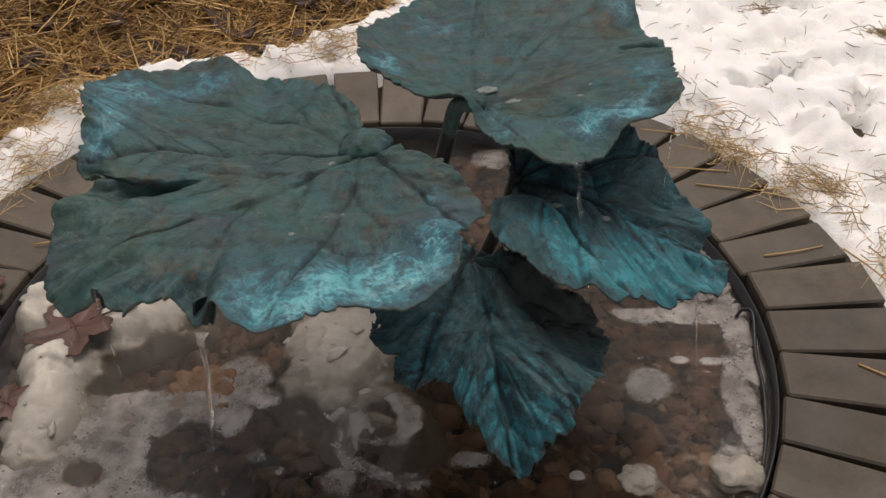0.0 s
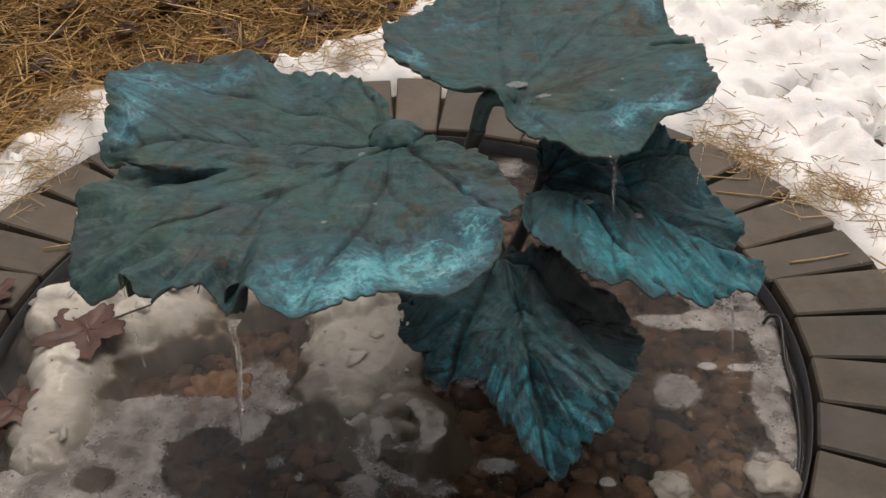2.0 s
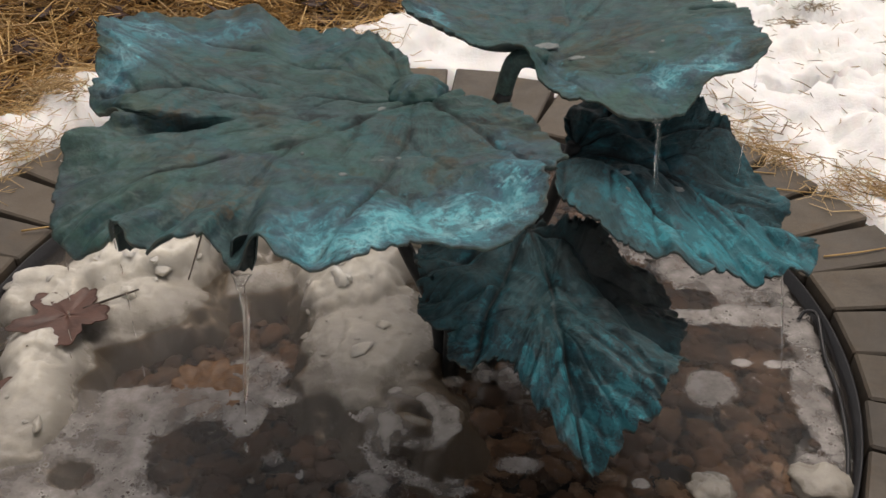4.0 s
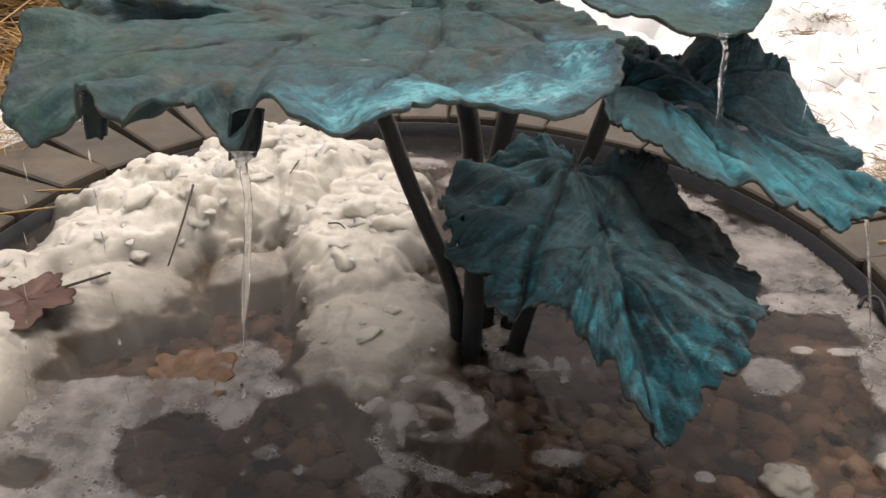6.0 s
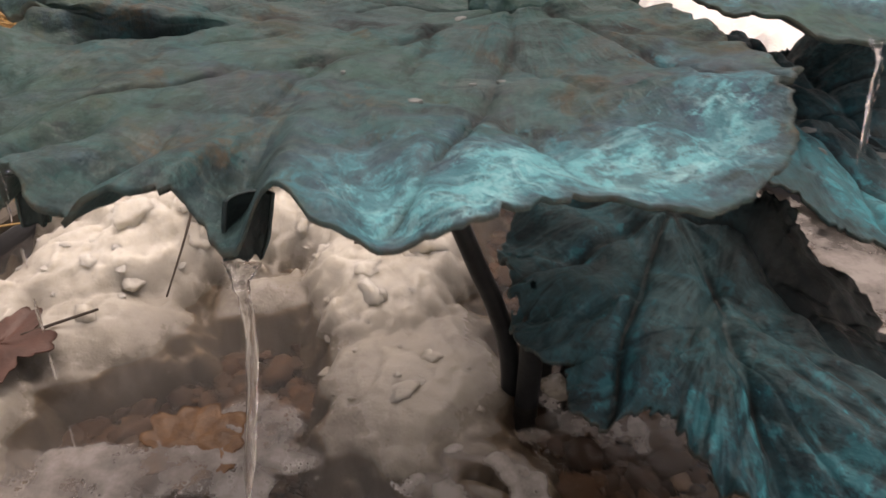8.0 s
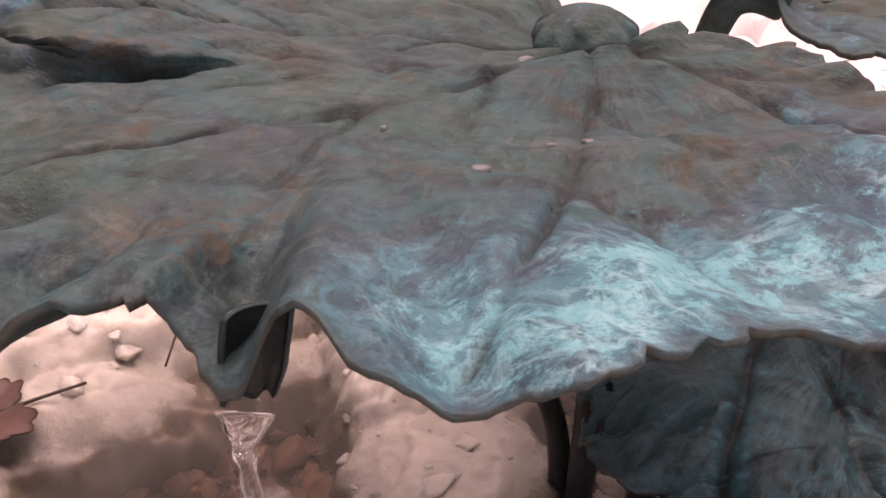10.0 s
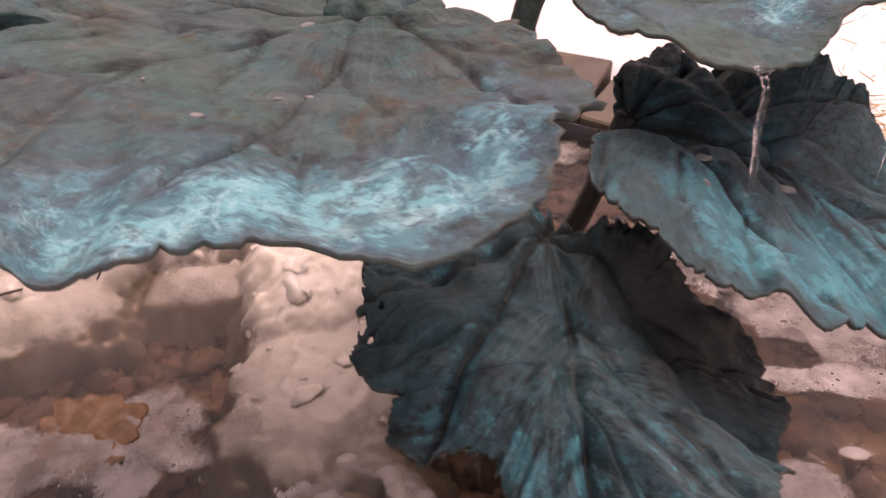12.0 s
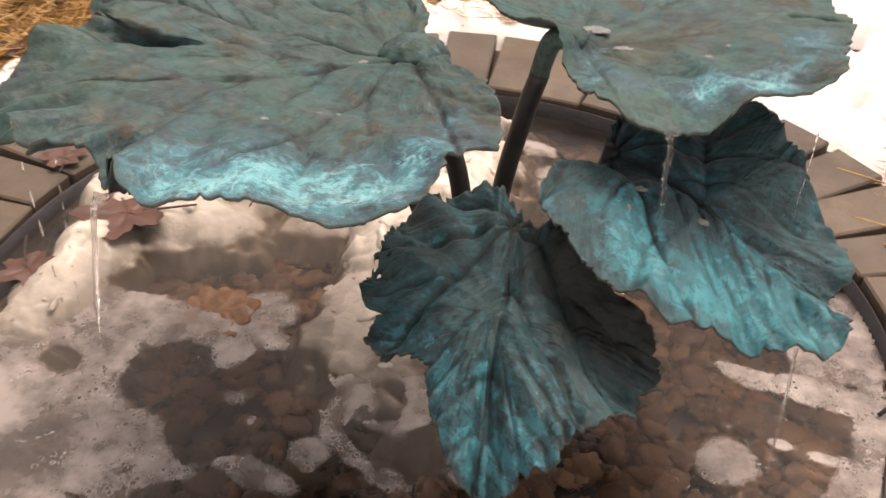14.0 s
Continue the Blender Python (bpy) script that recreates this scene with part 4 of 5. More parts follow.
GAPS = ((-0.305, -0.275, 0.078, 0.074), (-0.20, -0.35, 0.055, 0.05), (-0.135, -0.225, 0.085, 0.085), (-0.476, -0.313, 0.047, 0.030), (-0.475, -0.105, 0.055, 0.027), (-0.40, -0.095, 0.045, 0.02), (0.545, 0.118, 0.045, 0.028))


def swirl(X, Y):
    """The white curl of slush and its tail, 0 to 1."""
    wx, wy = X + 0.055 * (fbm(X * 22, Y * 22, 58, 3) - 0.5), Y + 0.055 * (fbm(X * 22 + 5, Y * 22, 59, 3) - 0.5)
    r = np.hypot(wx - 0.02, (wy + 0.19) * 1.05)
    curl = 1.1 - ((r - 0.050) / 0.026) ** 2
    tail = 1 - ((wy + 0.322 - 0.09 * np.exp(-(wx + 0.053) / 0.035)) / 0.026) ** 2 - ((wx - 0.02) / 0.095) ** 2
    return curl - 1.0 * step(0.48, 0.62, fbm(X * 20, Y * 20, 60, 4)), tail


def foam_cover(X, Y):
    """How thickly foam lies on the water, -1 to 1."""
    wob = 1.1 * (fbm(X * 13, Y * 13, 51, 6) - 0.5)
    g = np.full(X.shape, -1.0)
    for x, y, rx, ry, p in FILMS + RIM_FILMS + SLUSH_BITS:
        g = np.maximum(g, p * (1 - ((X - x) / rx) ** 2 - ((Y - y) / ry) ** 2))
    for x, y, rx, ry in GAPS:
        g = g - 1.1 * np.exp(-(((X - x) / rx) ** 2 + ((Y - y) / ry) ** 2) ** 2)
    curl, tail = swirl(X, Y)
    return np.clip(np.maximum(np.maximum(g, np.minimum(1.3 * curl, 0.9)), tail) + wob, -1, 1)


def foam_mesh():
    ax = np.arange(-0.755, 0.755, 0.005)
    inside = lambda X, Y: np.where(np.hypot(X, Y) < 0.744, 1, -1)
    white = lambda X, Y: np.clip(swirl(X, Y)[0], 0, 1) ** 0.5
    me = field_mesh("foam", ax, ax, lambda X, Y: WATER_Z + 0.002 + 0.003 * np.clip(foam_cover(X, Y), 0, 1) ** 0.5 + 0.003 * white(X, Y) * fbm(X * 60, Y * 60, 55, 3), inside)
    co = np.empty(len(me.vertices) * 3)
    me.vertices.foreach_get("co", co)
    x, y = co.reshape(-1, 3)[:, 0], co.reshape(-1, 3)[:, 1]
    attribute(me, "cover", 0.5 + 0.5 * foam_cover(x, y))
    # strongest on the left, where sky glare is painted into the film
    attribute(me, "veil", 0.03 + 0.13 * step(-0.10, -0.45, x) + 0.02 * step(0.1, 0.5, x) + 0.06 * step(0.25, 0.5, x) * np.exp(-((np.hypot(x, y) - 0.70) / 0.04) ** 2))
    attribute(me, "bubbly", 0.9 * step(-0.6, 0.2, swirl(x, y)[1]))
    attribute(me, "white", 0.62 * white(x, y) * step(0.2, 0.45, fbm(x * 40, y * 40, 56, 3)))
    return me


solid("foam", foam_mesh(), FOAM, "greyish bubbly foam drifting on the water", "foam", kind="stuff")


# ---------------------------------------------------------------- snow and straw round the basin
def straw_edge(a):
    """How far from the middle the straw begins, by the angle in degrees."""
    return 1.25 + 0.0008 * np.clip(108 - a, 0, 30) ** 2 + 0.09 * np.exp(-((a - 136) / 9) ** 2) + 0.004 * np.clip(a - 175, 0, 60)


def snow_keep(X, Y):
    r = np.hypot(X, Y)
    a = (np.degrees(np.arctan2(Y, X)) + 26 * step(1.6, 3.0, r) * (fbm(X * 1.3, Y * 1.3, 36, 4) - 0.5)) % 360
    wob = 0.25 * (fbm(X * 5, Y * 5, 31, 4) - 0.5)
    right = np.where((a < 88) | (a > 230), r - 1.02 + wob * 0.3, -1)
    ring = np.where((a >= 85) & (a <= 235), np.minimum(r - 1.015, straw_edge(a) - r) * 1.6 + wob, -1)
    bare = 3.0 * (fbm(X * 8, Y * 11, 34, 4) - 0.275)
    return np.minimum(np.maximum(right, ring), np.where((r < 2.9) & (r > 1.13) & (Y > -0.9) & (X < 2.2) & (Y < 2.4), bare, 1))


def snow_height(X, Y):
    k = np.clip(snow_keep(X, Y), -0.2, 0.3)
    rise = 0.02 * np.exp(-((np.degrees(np.arctan2(Y, X)) - 92) / 38) ** 2)
    return -0.03 + rise + np.where(k > 0, 0.075 * np.sqrt(np.clip(k, 0, 0.25) / 0.25), 0.9 * k) + (0.08 * (fbm(X * 7, Y * 7, 32, 4) - 0.5) + 0.07 * (fbm(X * 20, Y * 20, 33, 4) - 0.5) - 0.03 * step(0.56, 0.72, fbm(X * 9 + 3, Y * 13, 37, 3))) * np.clip(k * 8, 0, 1) * step(4.2, 2.3, np.hypot(X, Y))


def stretch_axis(lo, hi, fine, far):
    mid = np.arange(lo, hi, fine)
    out = [hi]
    d = fine
    while out[-1] < far:
        d *= 1.25
        out.append(out[-1] + d)
    low = [lo - fine]
    d = fine
    while low[-1] > -far:
        d *= 1.25
        low.append(low[-1] - d)
    return np.concatenate([low[::-1], mid, out])


solid("snow_cover", field_mesh("snow_cover", stretch_axis(-1.7, 2.2, 0.017, 400), stretch_axis(-1.0, 2.4, 0.017, 400), snow_height, lambda X, Y: snow_keep(X, Y) + 0.05), SNOW,
      "thin uneven old snow cover on the ground", "snow", kind="stuff")


def bank_height(X, Y):
    r = np.hypot(X, Y)
    return -0.02 + 0.16 * step(1.3, 2.0, r) - 0.2 * step(4.2, 6.0, r) + 0.06 * (fbm(X * 4, Y * 4, 41, 3) - 0.5)


def straw_mesh(name, rng, count, place, length, lift=0.02, flat=0.25, radius=(0.0011, 0.0021), bowed=0.12):
    V, F = [], []
    for i in range(count):
        x, y, z = place(rng)
        a, up = rng.uniform(0, 2 * np.pi), rng.normal(0, flat)
        n = rng.uniform(*length)
        d = np.array([math.cos(a) * math.cos(up), math.sin(a) * math.cos(up), math.sin(up)])
        bow = rng.normal(0, bowed, 3) * n
        p0 = np.array([x, y, z + rng.uniform(0, lift)])
        pts = np.array([p0 - d * n / 2, p0 + bow * 0.5, p0 + d * n / 2])
        r = rng.uniform(*radius)
        v, f = tube_arrays(pts, (r, r, r * 0.45), 3)
        V.append(v)
        F += [[k + 9 * i for k in g] for g in f]
    return mesh_of(name, np.concatenate(V), F, smooth=False)


def on_bank(rng):
    while True:
        d = rng.uniform(84, 205)
        a, r = radians(d), float(straw_edge(np.array(d))) - 0.06 + abs(rng.normal(0, 0.55))
        x, y = r * math.cos(a), r * math.sin(a)
        if r < 2.6:
            return x, y, float(bank_height(np.array(x), np.array(y)))


def bank_keep(X, Y):
    r, a = np.hypot(X, Y), np.degrees(np.arctan2(Y, X)) % 360
    return np.where((a > 84) & (a < 232) & (r > straw_edge(a) - 0.03) & (r < 6.0 + fbm(X * 2, Y * 2, 44, 3)), 1, -1)


rng = np.random.RandomState(5)
solid("straw_bank", field_mesh("straw_bank", np.arange(-6.5, 0.6, 0.04), np.arange(-4.5, 6.5, 0.04), bank_height,
      bank_keep), SOIL, "dark earth bank under dry straw", "earth", kind="stuff")
solid("straw_litter", straw_mesh("straw_litter", rng, 15000, on_bank, (0.08, 0.28), 0.05, 0.3), STRAW, "tangled dry golden-brown straw covering the bank", "straw", kind="stuff")
solid("coarse_straw", straw_mesh("coarse_straw", rng, 1300, on_bank, (0.14, 0.36), 0.07, 0.28, (0.0017, 0.0028)), STRAW, "long pale straws lying loose over the bank", "straw", kind="stuff")



def far_bank(g):
    a, r = radians(g.uniform(84, 232)), g.uniform(1.9, 5.2)
    x, y = r * math.cos(a), r * math.sin(a)
    return x, y, float(bank_height(np.array(x), np.array(y)))


solid("straw_field", straw_mesh("straw_field", rng, 6000, far_bank, (0.15, 0.4), 0.05, 0.25, (0.002, 0.0036)), STRAW, "loose dry straw spread over the ground behind the bank", "straw", kind="stuff")

# ---------------------------------------------------------------- pavers and pebbles
paving = thing("paver_ring", "ring of grey-brown concrete pavers edging the basin", "paving", kind="structure")
shapes = [paver_mesh(i) for i in range(6)]
rng = np.random.RandomState(8)
for k in range(44):
    a = 3.0 + 360 / 44 * (k + 0.5)
    ob = part("paver", shapes[k % 6], None, paving)
    r = RIM + 0.12 + rng.uniform(-0.004, 0.006)
    lean = 6.0 * math.exp(-((a - 92) / 38) ** 2)
    ob.matrix_basis = pose(r * math.cos(radians(a)), r * math.sin(radians(a)), -0.031 + 0.12 * math.sin(radians(lean)) + rng.uniform(-0.003, 0.003), rng.uniform(-1, 1), rng.uniform(-1, 1) - lean, a + rng.uniform(-1.5, 1.5))


def pebble_mesh(seed):
    r = np.random.RandomState(seed)
    bm = bmesh.new()
    bmesh.ops.create_icosphere(bm, subdivisions=2, radius=1)
    wide = r.uniform(0.6, 0.95)
    for v in bm.verts:
        dent = noise.noise(v.co * 1.1 + Vector((seed * 5.0, 0, 0)))
        v.co = Vector((v.co.x, v.co.y * wide, v.co.z * 0.42)) * (1 + 0.35 * dent)
    for f in bm.faces:
        f.smooth = True
    me = bpy.data.meshes.new("pebble")
    bm.to_mesh(me)
    bm.free()
    me.materials.append(PEBBLE)
    return me


gravel = thing("gravel_bed", "bed of brown river pebbles on the basin floor under water", "gravel", kind="stuff")
stones = [pebble_mesh(i) for i in range(8)]
V, F, count, n = [], [], 0, 0
for k in range(4600):
    a, r = rng.uniform(0, 2 * np.pi), 0.75 * math.sqrt(rng.uniform(0, 1))
    x, y, size = r * math.cos(a), r * math.sin(a), 0.011 + 0.023 * rng.uniform(0, 1) ** 1.6
    m = pose(x, y, -0.16 + rng.uniform(0, 0.03), rng.uniform(-18, 18), rng.uniform(-18, 18), rng.uniform(0, 360)) @ Matrix.Scale(size, 4)
    if 0.05 < x < 0.62 and -0.6 < y < -0.12 and count < 300:
        ob = part("pebble", stones[k % 8], None, gravel)
        ob.matrix_basis = m
        count += 1
    else:
        me = stones[k % 8]
        V.append(np.array([m @ v.co for v in me.vertices]))
        F += [[i + n for i in p.vertices] for p in me.polygons]
        n += len(me.vertices)
tagged(part("gravel", mesh_of("gravel", np.concatenate(V), F), PEBBLE, gravel), kind="stuff")

# ---------------------------------------------------------------- falling water
def falling(points, top, width, label, seed, unbroken=0.6):
    """One clear stream: a fan of water at the spout that draws together, wobbles and breaks into drops as it falls."""
    r = np.random.RandomState(seed)
    n, sides = 90, 14
    line, t = smooth_line(points, n), np.linspace(0, 1, n)
    line[:, :2] += width * 0.35 * np.stack([np.sin(t * 15 + r.uniform(0, 6)), np.sin(t * 11 + r.uniform(0, 6))], -1)
    a = np.linspace(0, 2 * np.pi, sides, endpoint=False)
    A, T = np.meshgrid(a, t)
    wide = width + (top - width) * np.exp(-T * 11)
    deep = width * (0.55 + 0.25 * np.exp(-T * 11))
    ropes = 1 + 0.22 * np.sin(3 * A + 14 * T + seed) + 0.7 * (vn(T * 20 + 5, A * 0 + seed, seed) - 0.5) + 0.25 * (vn(T * 40 + 5, A * 1.2 + seed, seed + 1) - 0.5)
    ropes = ropes * (1 - 0.92 * step(unbroken - 0.1, unbroken, T))
    v = line[:, None, :] + np.stack([wide * np.cos(A) * ropes, deep * np.sin(A) * ropes, 0.0 * A], -1)
    last = int(n * unbroken)
    v = v[:last]
    i, j = np.arange(last - 1)[:, None] * sides, np.arange(sides)[None, :]
    k = (j + 1) % sides
    f = np.stack([i + j, i + sides + j, i + sides + k, i + k], -1).reshape(-1, 4).tolist() + [list(range(sides)), list(range((last - 1) * sides, last * sides))[::-1]]
    ob = thing("water_stream", label, "water stream", "streams falling from the leaves", at=tuple(line[0]))
    pieces = [part("thread", mesh_of("thread", v.reshape(-1, 3) - line[0], f), STREAM, ob)]
    at = unbroken + 0.015
    S, B = np.meshgrid(np.linspace(0.05, np.pi - 0.05, 7), np.linspace(0, 2 * np.pi, 8, endpoint=False), indexing="ij")
    g = [[p * 8 + q, (p + 1) * 8 + q, (p + 1) * 8 + (q + 1) % 8, p * 8 + (q + 1) % 8] for p in range(6) for q in range(8)]
    while at < 0.985:
        long, d = r.uniform(0.006, 0.026), width * r.uniform(0.5, 1.15)
        c = line[int(at * (n - 1))] - line[0]
        drop = np.stack([c[0] + d * np.sin(S) * np.cos(B) + r.normal(0, width * 0.4), c[1] + d * np.sin(S) * np.sin(B), c[2] + long / 2 * np.cos(S)], -1)
        pieces.append(part("drop", mesh_of("drop", drop.reshape(-1, 3), g), STREAM, ob))
        at += r.uniform(0.03, 0.09)
    for piece in pieces:
        piece.visible_shadow = False
    return ob


falling([(-0.138, -0.494, 0.474), (-0.130, -0.525, 0.445), (-0.145, -0.538, 0.27), (-0.175, -0.525, WATER_Z)], 0.012, 0.0029, "clear thin water stream falling from the broad leaf", 1)
falling([(0.347, -0.136, 0.466), (0.350, -0.142, 0.45), (0.354, -0.146, 0.40), (0.357, -0.149, 0.343)], 0.008, 0.003, "clear thin water stream falling onto the teal leaf", 2, 0.99)
falling([(-0.375, -0.30, 0.49), (-0.380, -0.298, 0.45), (-0.44, -0.265, 0.22), (-0.505, -0.232, WATER_Z)], 0.0022, 0.0011, "faint water trickle falling from the broad leaf's rim", 3, 0.25)
falling([(0.50, -0.03, 0.515), (0.502, -0.035, 0.49), (0.505, -0.04, 0.40), (0.507, -0.041, 0.31)], 0.0022, 0.0010, "faint water trickle falling from the highest leaf", 4, 0.25)
falling([(0.538, -0.20, 0.262), (0.540, -0.215, 0.24), (0.545, -0.30, 0.10), (0.553, -0.39, WATER_Z)], 0.0032, 0.0016, "faint water trickle falling from the teal leaf", 5)
falling([(-0.265, -0.455, 0.505), (-0.268, -0.46, 0.48), (-0.275, -0.455, 0.25), (-0.285, -0.45, WATER_Z)], 0.0022, 0.0011, "faint water trickle falling from the broad leaf's rim", 6, 0.25)


# ---------------------------------------------------------------- dead leaves, twigs, straws, cable
def dead_leaf(mat, label, at, size, turn, seed, lobes=5, curl=0.25, category="dead leaf", crumple=0.0):
    r = np.random.RandomState(seed)
    na, nr = 90, 14
    th = np.linspace(-np.pi, np.pi, na, endpoint=False)
    deep = 0.55 if lobes < 8 else 0.2
    edge = 1 - deep + deep * np.abs(np.cos(lobes * th / 2)) ** 1.5 * (0.75 + 0.25 * np.cos(th)) + 0.10 * np.abs(np.sin(th * 9.5 + r.uniform(0, 3)))
    s = np.linspace(0, 1, nr)
    S, T = np.meshgrid(s, th, indexing="ij")
    X, Y = S * edge * np.cos(T), S * edge * np.sin(T)
    Z = curl * (X * X * r.uniform(-0.3, 1) + Y * Y * r.uniform(0.2, 1)) + 0.12 * (vn(X * 2.5 + 9, Y * 2.5 + 9, seed) - 0.5) * S - 0.03 * np.abs(np.cos(lobes * T / 2)) ** 8
    if crumple:
        edge = 0.5 + 0.8 * fbm(np.cos(th) * 2.5 + 4, np.sin(th) * 2.5 + 4, seed, 5)
        X, Y = S * edge * np.cos(T), S * edge * np.sin(T)
        Z = crumple * (fbm(X * 3.5 + 9, Y * 3.5 + 9, seed, 3) - 0.5) + 0.4 * crumple * np.abs(fbm(X * 6 + 2, Y * 6 + 3, seed + 3, 2) - 0.5) + curl * 0.3 * X
    top = np.stack([X, Y, Z], -1).reshape(-1, 3)
    low = top - np.array([0, 0, 0.015])
    i, j = np.arange(nr - 1)[:, None] * na, np.arange(na)[None, :]
    f = np.stack([i + j, i + na + j, i + na + (j + 1) % na, i + (j + 1) % na], -1).reshape(-1, 4)[:, ::-1]
    g = f[:, ::-1] + nr * na
    e = (nr - 1) * na
    side = [[e + k, e + nr * na + k, e + nr * na + (k + 1) % na, e + (k + 1) % na] for k in range(na)]
    ob = thing("dead_leaf", label, category, "dead leaves round the basin")
    ob.matrix_basis = pose(*at, 0, 0, turn) @ Matrix.Scale(size, 4)
    part("blade", mesh_of("blade", np.concatenate([top, low]), f.tolist() + g.tolist() + side), mat, ob)
    if crumple:
        return ob
    v, q = tube_arrays(smooth_line([(-0.3, 0, 0.0), (-0.8, 0.05, 0.04), (-1.35, 0.2, 0.14)], 8), np.linspace(0.03, 0.022, 8), 6)
    part("leaf_stalk", mesh_of("leaf_stalk", v, q), TWIG, ob)
    return ob


def heap_top(x, y):
    return max(WATER_Z, float(mound_height(np.array([x]), np.array([y]))[0]))


dead_leaf(LEAF_BROWN, "brown lobed dead leaf lying on the snow heap", (-0.588, 0.012, heap_top(-0.588, 0.012) + 0.020), 0.092, 215, 1)
dead_leaf(LEAF_BROWN, "brown dead leaf at the edge of the snow heap", (-0.66, -0.17, heap_top(-0.66, -0.17) + 0.010), 0.062, 320, 2)
dead_leaf(LEAF_BROWN, "dark dead leaf resting on the pavers", (-0.80, 0.10, 0.012), 0.05, 130, 3)
dead_leaf(LEAF_ORANGE, "orange-brown crumpled leaf floating in foam", (-0.318, -0.118, WATER_Z + 0.004), 0.066, 60, 4, 9, 0.2, crumple=0.13)


def twig(a, b, r, label):
    mid = (np.array(a) + np.array(b)) / 2 + np.array([0.003, 0.002, 0.004])
    v, f = tube_arrays(smooth_line([a, mid, b], 8), np.linspace(r, r * 0.6, 8), 6)
    return solid("twig", mesh_of("twig", v, f), TWIG, label, "twig", "twigs on the snow heap")


twig((-0.385, 0.27, heap_top(-0.385, 0.27) + 0.012), (-0.405, 0.13, heap_top(-0.405, 0.13) + 0.010), 0.0022, "thin dark twig lying on the snow heap")
twig((-0.15, 0.22, heap_top(-0.15, 0.22) + 0.002), (-0.12, 0.20, heap_top(-0.12, 0.20) + 0.002), 0.0018, "short dark twig on the snow heap")
twig((-0.22, 0.40, heap_top(-0.22, 0.40) + 0.003), (-0.23, 0.35, heap_top(-0.23, 0.35) + 0.003), 0.0016, "short dark twig on the snow heap")
twig((-0.70, -0.05, heap_top(-0.70, -0.05) + 0.006), (-0.62, -0.08, heap_top(-0.62, -0.08) + 0.004), 0.0018, "thin dark twig on the snow heap")

v, f = tube_arrays(smooth_line([(0.715, 0.058, WATER_Z + 0.008), (0.728, 0.068, -0.026), (0.744, 0.055, -0.022), (0.736, 0.0, -0.03), (0.727, -0.05, -0.034), (0.722, -0.12, -0.036), (0.712, -0.18, -0.038), (0.695, -0.25, -0.042), (0.67, -0.32, -0.045)], 50), 0.0036, 8)
solid("cable", mesh_of("cable", v, f), LINER, "black rubber pump cable lying along the basin edge", "cable")


def loose_straw(a, b, z, r, label):
    mid = [(a[0] + b[0]) / 2 + 0.004, (a[1] + b[1]) / 2 - 0.003, z + 0.004]
    v, f = tube_arrays(smooth_line([(*a, z + r), mid, (*b, z + r)], 8), np.linspace(r, r * 0.7, 8), 5)
    return solid("straw", mesh_of("straw", v, f), STRAW, label, "straw", "loose straws on the pavers")


ON_PAVER = "dry yellow straw lying across the pavers"
for a, b in (((0.80, 0.20), (0.93, 0.23)), ((0.71, 0.46), (0.86, 0.43)), ((0.66, 0.53), (0.80, 0.51)), ((0.89, -0.11), (0.97, -0.17)), ((0.97, 0.22), (1.03, 0.10)), ((-0.71, -0.24), (-0.75, -0.36)),
             ((0.10, 0.83), (0.13, 0.79)), ((-0.70, 0.36), (-0.62, 0.37)), ((-0.76, 0.26), (-0.64, 0.30)), ((0.62, 0.70), (0.75, 0.67))):
    loose_straw(a, b, 0.001, 0.0022, ON_PAVER)


def tuft(x0, y0, sx, sy, n, seed, label):
    def place(g):
        x, y = x0 + g.normal(0, sx), y0 + g.normal(0, sy)
        return x, y, max(0.0, float(snow_height(np.array(x), np.array(y))) if math.hypot(x, y) > 1.0 else 0.0)
    return solid("straw_tuft", straw_mesh("straw_tuft", np.random.RandomState(seed), int(n * 1.7), place, (0.03, 0.12), 0.012, 0.16, (0.0006, 0.0014), 0.3), PALE_STRAW, label, "straw", "straw tufts round the basin", "stuff")


for i, (x, y, sx, sy, n) in enumerate(((0.79, 0.68, 0.04, 0.05, 60), (0.97, 0.44, 0.06, 0.035, 85), (1.02, 0.22, 0.02, 0.06, 14), (-0.22, 1.10, 0.06, 0.03, 40), (-0.93, 0.80, 0.07, 0.05, 420), (-0.88, 0.60, 0.04, 0.05, 60), (-0.93, 0.45, 0.05, 0.06, 30), (-0.35, 1.06, 0.1, 0.03, 40), (-0.14, 1.12, 0.05, 0.04, 40), (0.83, 0.58, 0.03, 0.03, 50))):
    tuft(x, y, sx, sy, n, 60 + i, "small tuft of dry straw at the paving's edge")

clumps = np.random.RandomState(64)
for k in range(30):
    x, y = clumps.uniform(0.95, 2.2), clumps.uniform(0.3, 2.4)
    if math.hypot(x, y) > 1.2:
        at = (x, y, float(snow_height(np.array(x), np.array(y))))
        spread = clumps.uniform(0.02, 0.045)
        solid("grass_clump", straw_mesh("grass_clump", clumps, 60, lambda g: (at[0] + g.normal(0, spread), at[1] + g.normal(0, spread * 0.5), at[2]), (0.02, 0.08), 0.01, 0.2, (0.0006, 0.0013), 0.3), DULL_STRAW,
              "clump of dead brown grass poking through snow", "grass", "grass clumps in the snow", "stuff")

sprinkle = np.random.RandomState(77)


def on_snow(g):
    while True:
        x, y = g.uniform(0.7, 2.4), g.uniform(0.0, 3.0)
        if math.hypot(x, y) > 1.05:
            c = float(snow_keep(np.array(x), np.array(y)))
            if g.uniform(0, 1) < (0.9 if c < 0.12 else 0.06):
                return x, y, float(snow_height(np.array(x), np.array(y))) + 0.004


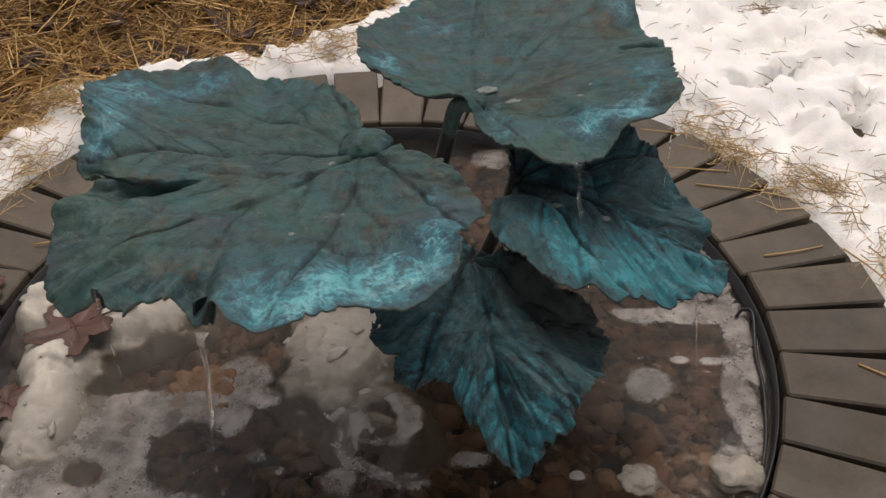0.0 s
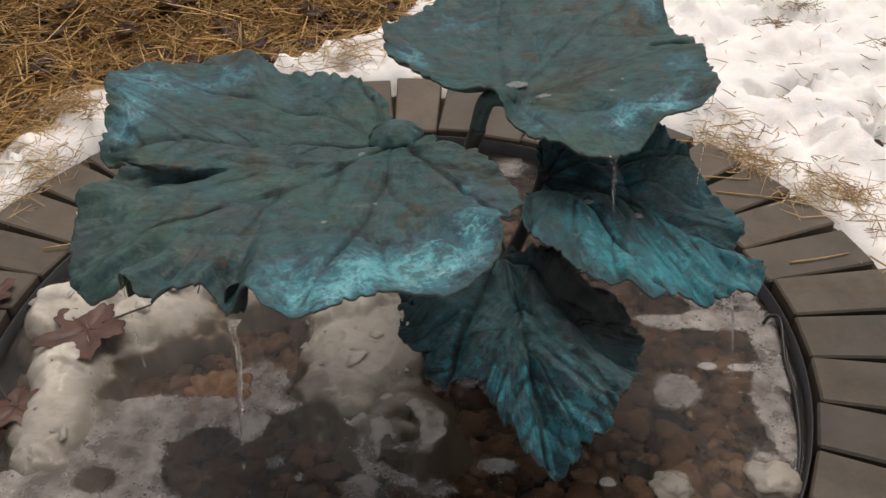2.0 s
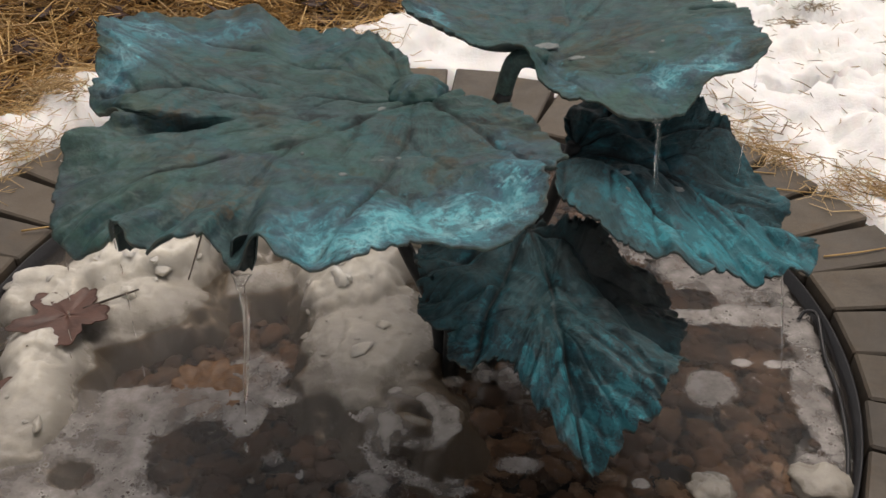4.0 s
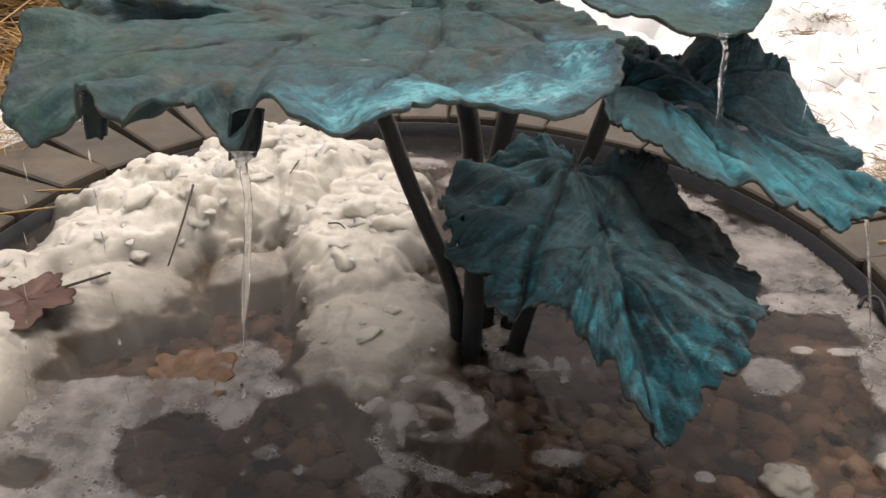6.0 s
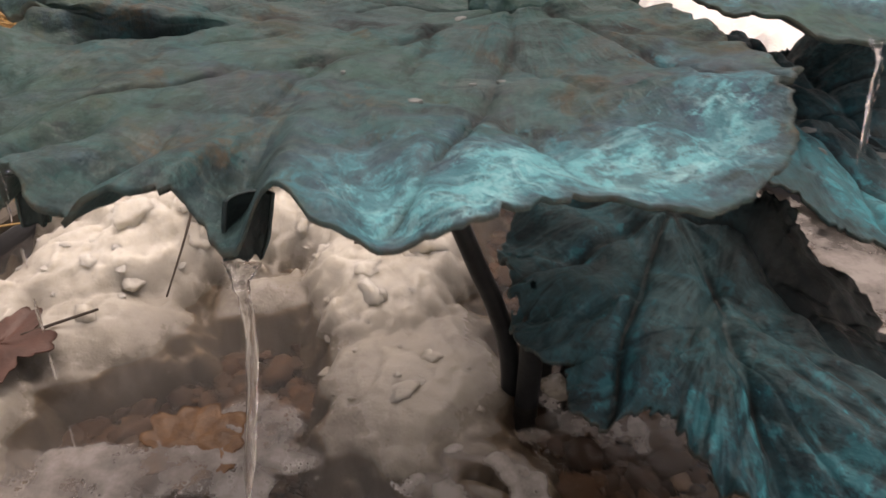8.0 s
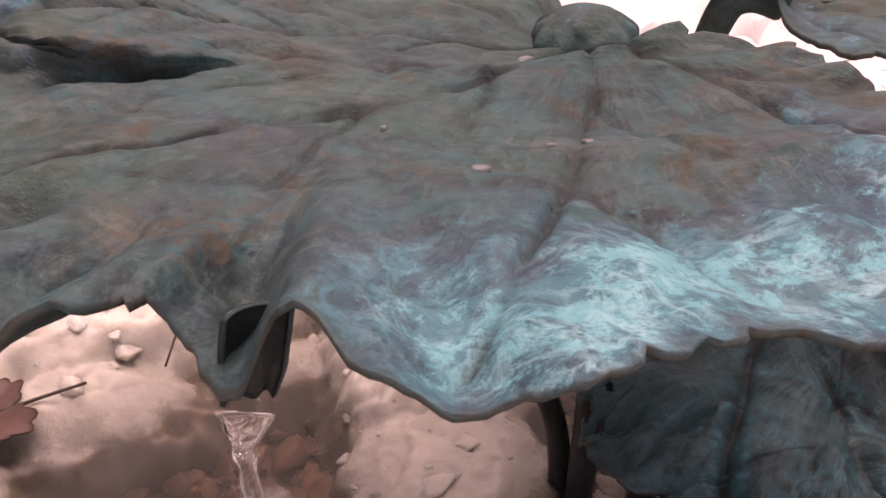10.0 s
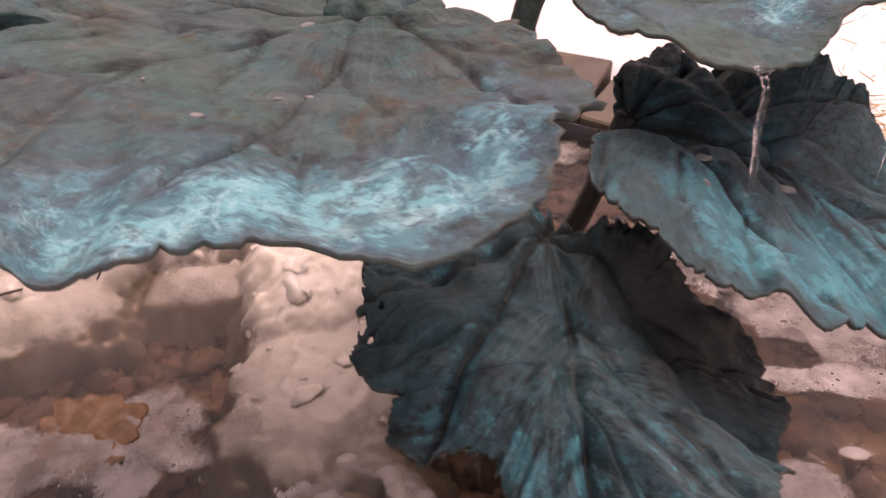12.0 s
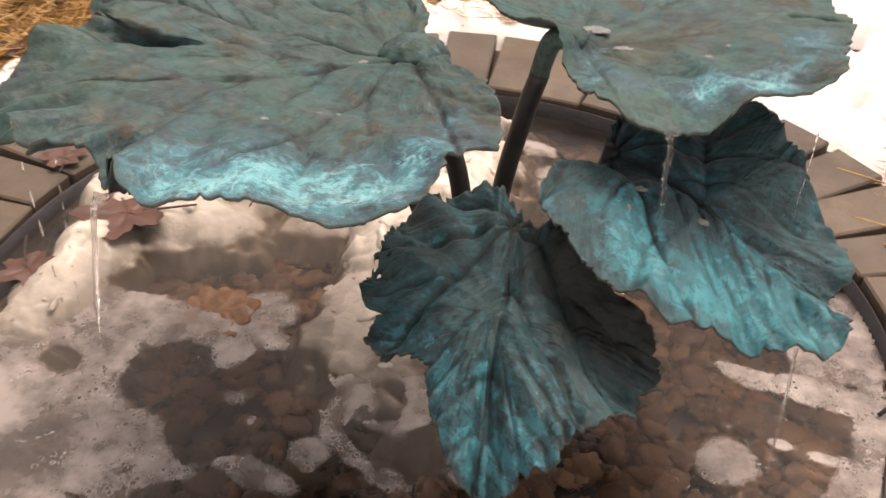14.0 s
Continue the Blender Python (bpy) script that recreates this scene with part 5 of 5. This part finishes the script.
solid("straw_scatter", straw_mesh("straw_scatter", sprinkle, 1500, on_snow, (0.015, 0.06), 0.006, 0.25, (0.0008, 0.0016)), DULL_STRAW, "scattered bits of dry grass on the snow", "straw", kind="stuff")


def snow_lump(x, y, size, seed):
    bm = bmesh.new()
    bmesh.ops.create_icosphere(bm, subdivisions=4, radius=1)
    for v in bm.verts:
        k = 1 + 0.5 * (noise.fractal(v.co * 1.3 + Vector((seed, 0, 0)), 1.0, 2.0, 4)) * 0.6
        v.co = Vector((v.co.x * 1.1, v.co.y * 0.9, v.co.z * 0.45)) * k * size
    for f in bm.faces:
        f.smooth = True
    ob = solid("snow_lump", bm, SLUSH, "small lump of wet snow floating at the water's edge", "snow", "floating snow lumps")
    ob.location = (x, y, WATER_Z + size * 0.12)


for i, (x, y, size) in enumerate(((0.467, -0.330, 0.032), (0.632, -0.318, 0.042), (0.13, -0.02, 0.024), (0.12, 0.06, 0.02))):
    snow_lump(x, y, size, i * 3.1)


# ---------------------------------------------------------------- wet flecks on the leaves
def top_of(leaf, x, y):
    me = leaf.data
    co = np.empty(len(me.vertices) * 3)
    me.vertices.foreach_get("co", co)
    co = co.reshape(-1, 3)[:84 * 540]
    return float(co[np.argmin((co[:, 0] - x) ** 2 + (co[:, 1] - y) ** 2), 2])


def fleck(leaf, x, y, size, turn, seed):
    r = np.random.RandomState(seed)
    n = 18
    a = np.linspace(0, 2 * np.pi, n, endpoint=False)
    e = size * 0.6 * (0.4 + 1.1 * r.rand(n))
    e = (np.roll(e, 1) + e + np.roll(e, -1)) / 3
    rings = [np.stack([np.cos(a) * e * k, np.sin(a) * e * k * 0.6, np.full(n, h)], -1) for k, h in ((1.0, -0.002), (0.9, 0.0), (0.45, 0.0003))]
    f = [[i * n + j, i * n + (j + 1) % n, (i + 1) * n + (j + 1) % n, (i + 1) * n + j] for i in range(2) for j in range(n)] + [list(range(2 * n, 3 * n))]
    ob = solid("ice_fleck", mesh_of("ice_fleck", np.concatenate(rings), f), ICE, "small whitish fleck of ice on the bronze leaf", "ice", "ice flecks on the leaves")
    ob.matrix_basis = pose(x, y, top_of(leaf, x, y) + 0.001, 0, 0, turn)


ICE = plain("thin_ice", (0.09, 0.115, 0.115), (0.25, 0.275, 0.265), 90, 0.35)
for i, (leaf, x, y, size, turn) in enumerate((
        (big_leaf, -0.049, -0.336, 0.009, 10), (big_leaf, -0.009, -0.291, 0.006, 0), (big_leaf, 0.012, -0.286, 0.006, 0), (big_leaf, -0.015, -0.165, 0.012, 60), (big_leaf, -0.10, -0.29, 0.004, 30),
        (top_leaf, 0.215, 0.045, 0.032, 20), (top_leaf, 0.257, 0.019, 0.020, 0), (top_leaf, 0.363, 0.01, 0.009, 0), (top_leaf, 0.38, 0.03, 0.007, 10),
        (low_leaf, 0.325, -0.098, 0.014, 20), (low_leaf, 0.40, -0.10, 0.016, 160), (low_leaf, 0.318, -0.15, 0.011, 120))):
    fleck(leaf, x, y, size, turn, 30 + i)


def leaf_litter():
    """Curled scraps of dark leaf among the straw."""
    g = np.random.RandomState(99)
    V, F = [], []
    a = np.linspace(0, 2 * np.pi, 10, endpoint=False)
    for k in range(420):
        x, y, z = on_bank(g)
        size, turn = g.uniform(0.02, 0.055), g.uniform(0, 6.3)
        e = size * (0.6 + 0.5 * g.rand(10))
        u, w = np.cos(a) * e, np.sin(a) * e * 0.7
        lift = g.uniform(-6, 14) * u * u + g.uniform(-4, 10) * w * w
        px, py = u * math.cos(turn) - w * math.sin(turn), u * math.sin(turn) + w * math.cos(turn)
        top = np.stack([x + px, y + py, z + 0.03 + g.uniform(0, 0.03) + lift + px * g.normal(0, 0.3)], -1)
        mid = top.mean(0, keepdims=True) - np.array([[0, 0, 0.004]])
        n = 21 * k
        V += [top, mid, top - np.array([0, 0, 0.002])]
        F += [[n + i, n + (i + 1) % 10, n + 10] for i in range(10)] + [[n + 11 + i, n + 11 + (i + 1) % 10, n + (i + 1) % 10, n + i] for i in range(10)]
    return mesh_of("leaf_litter", np.concatenate(V), F)


solid("leaf_litter", leaf_litter(), LITTER, "dark rotting leaves caught among the straw", "leaves", kind="stuff")
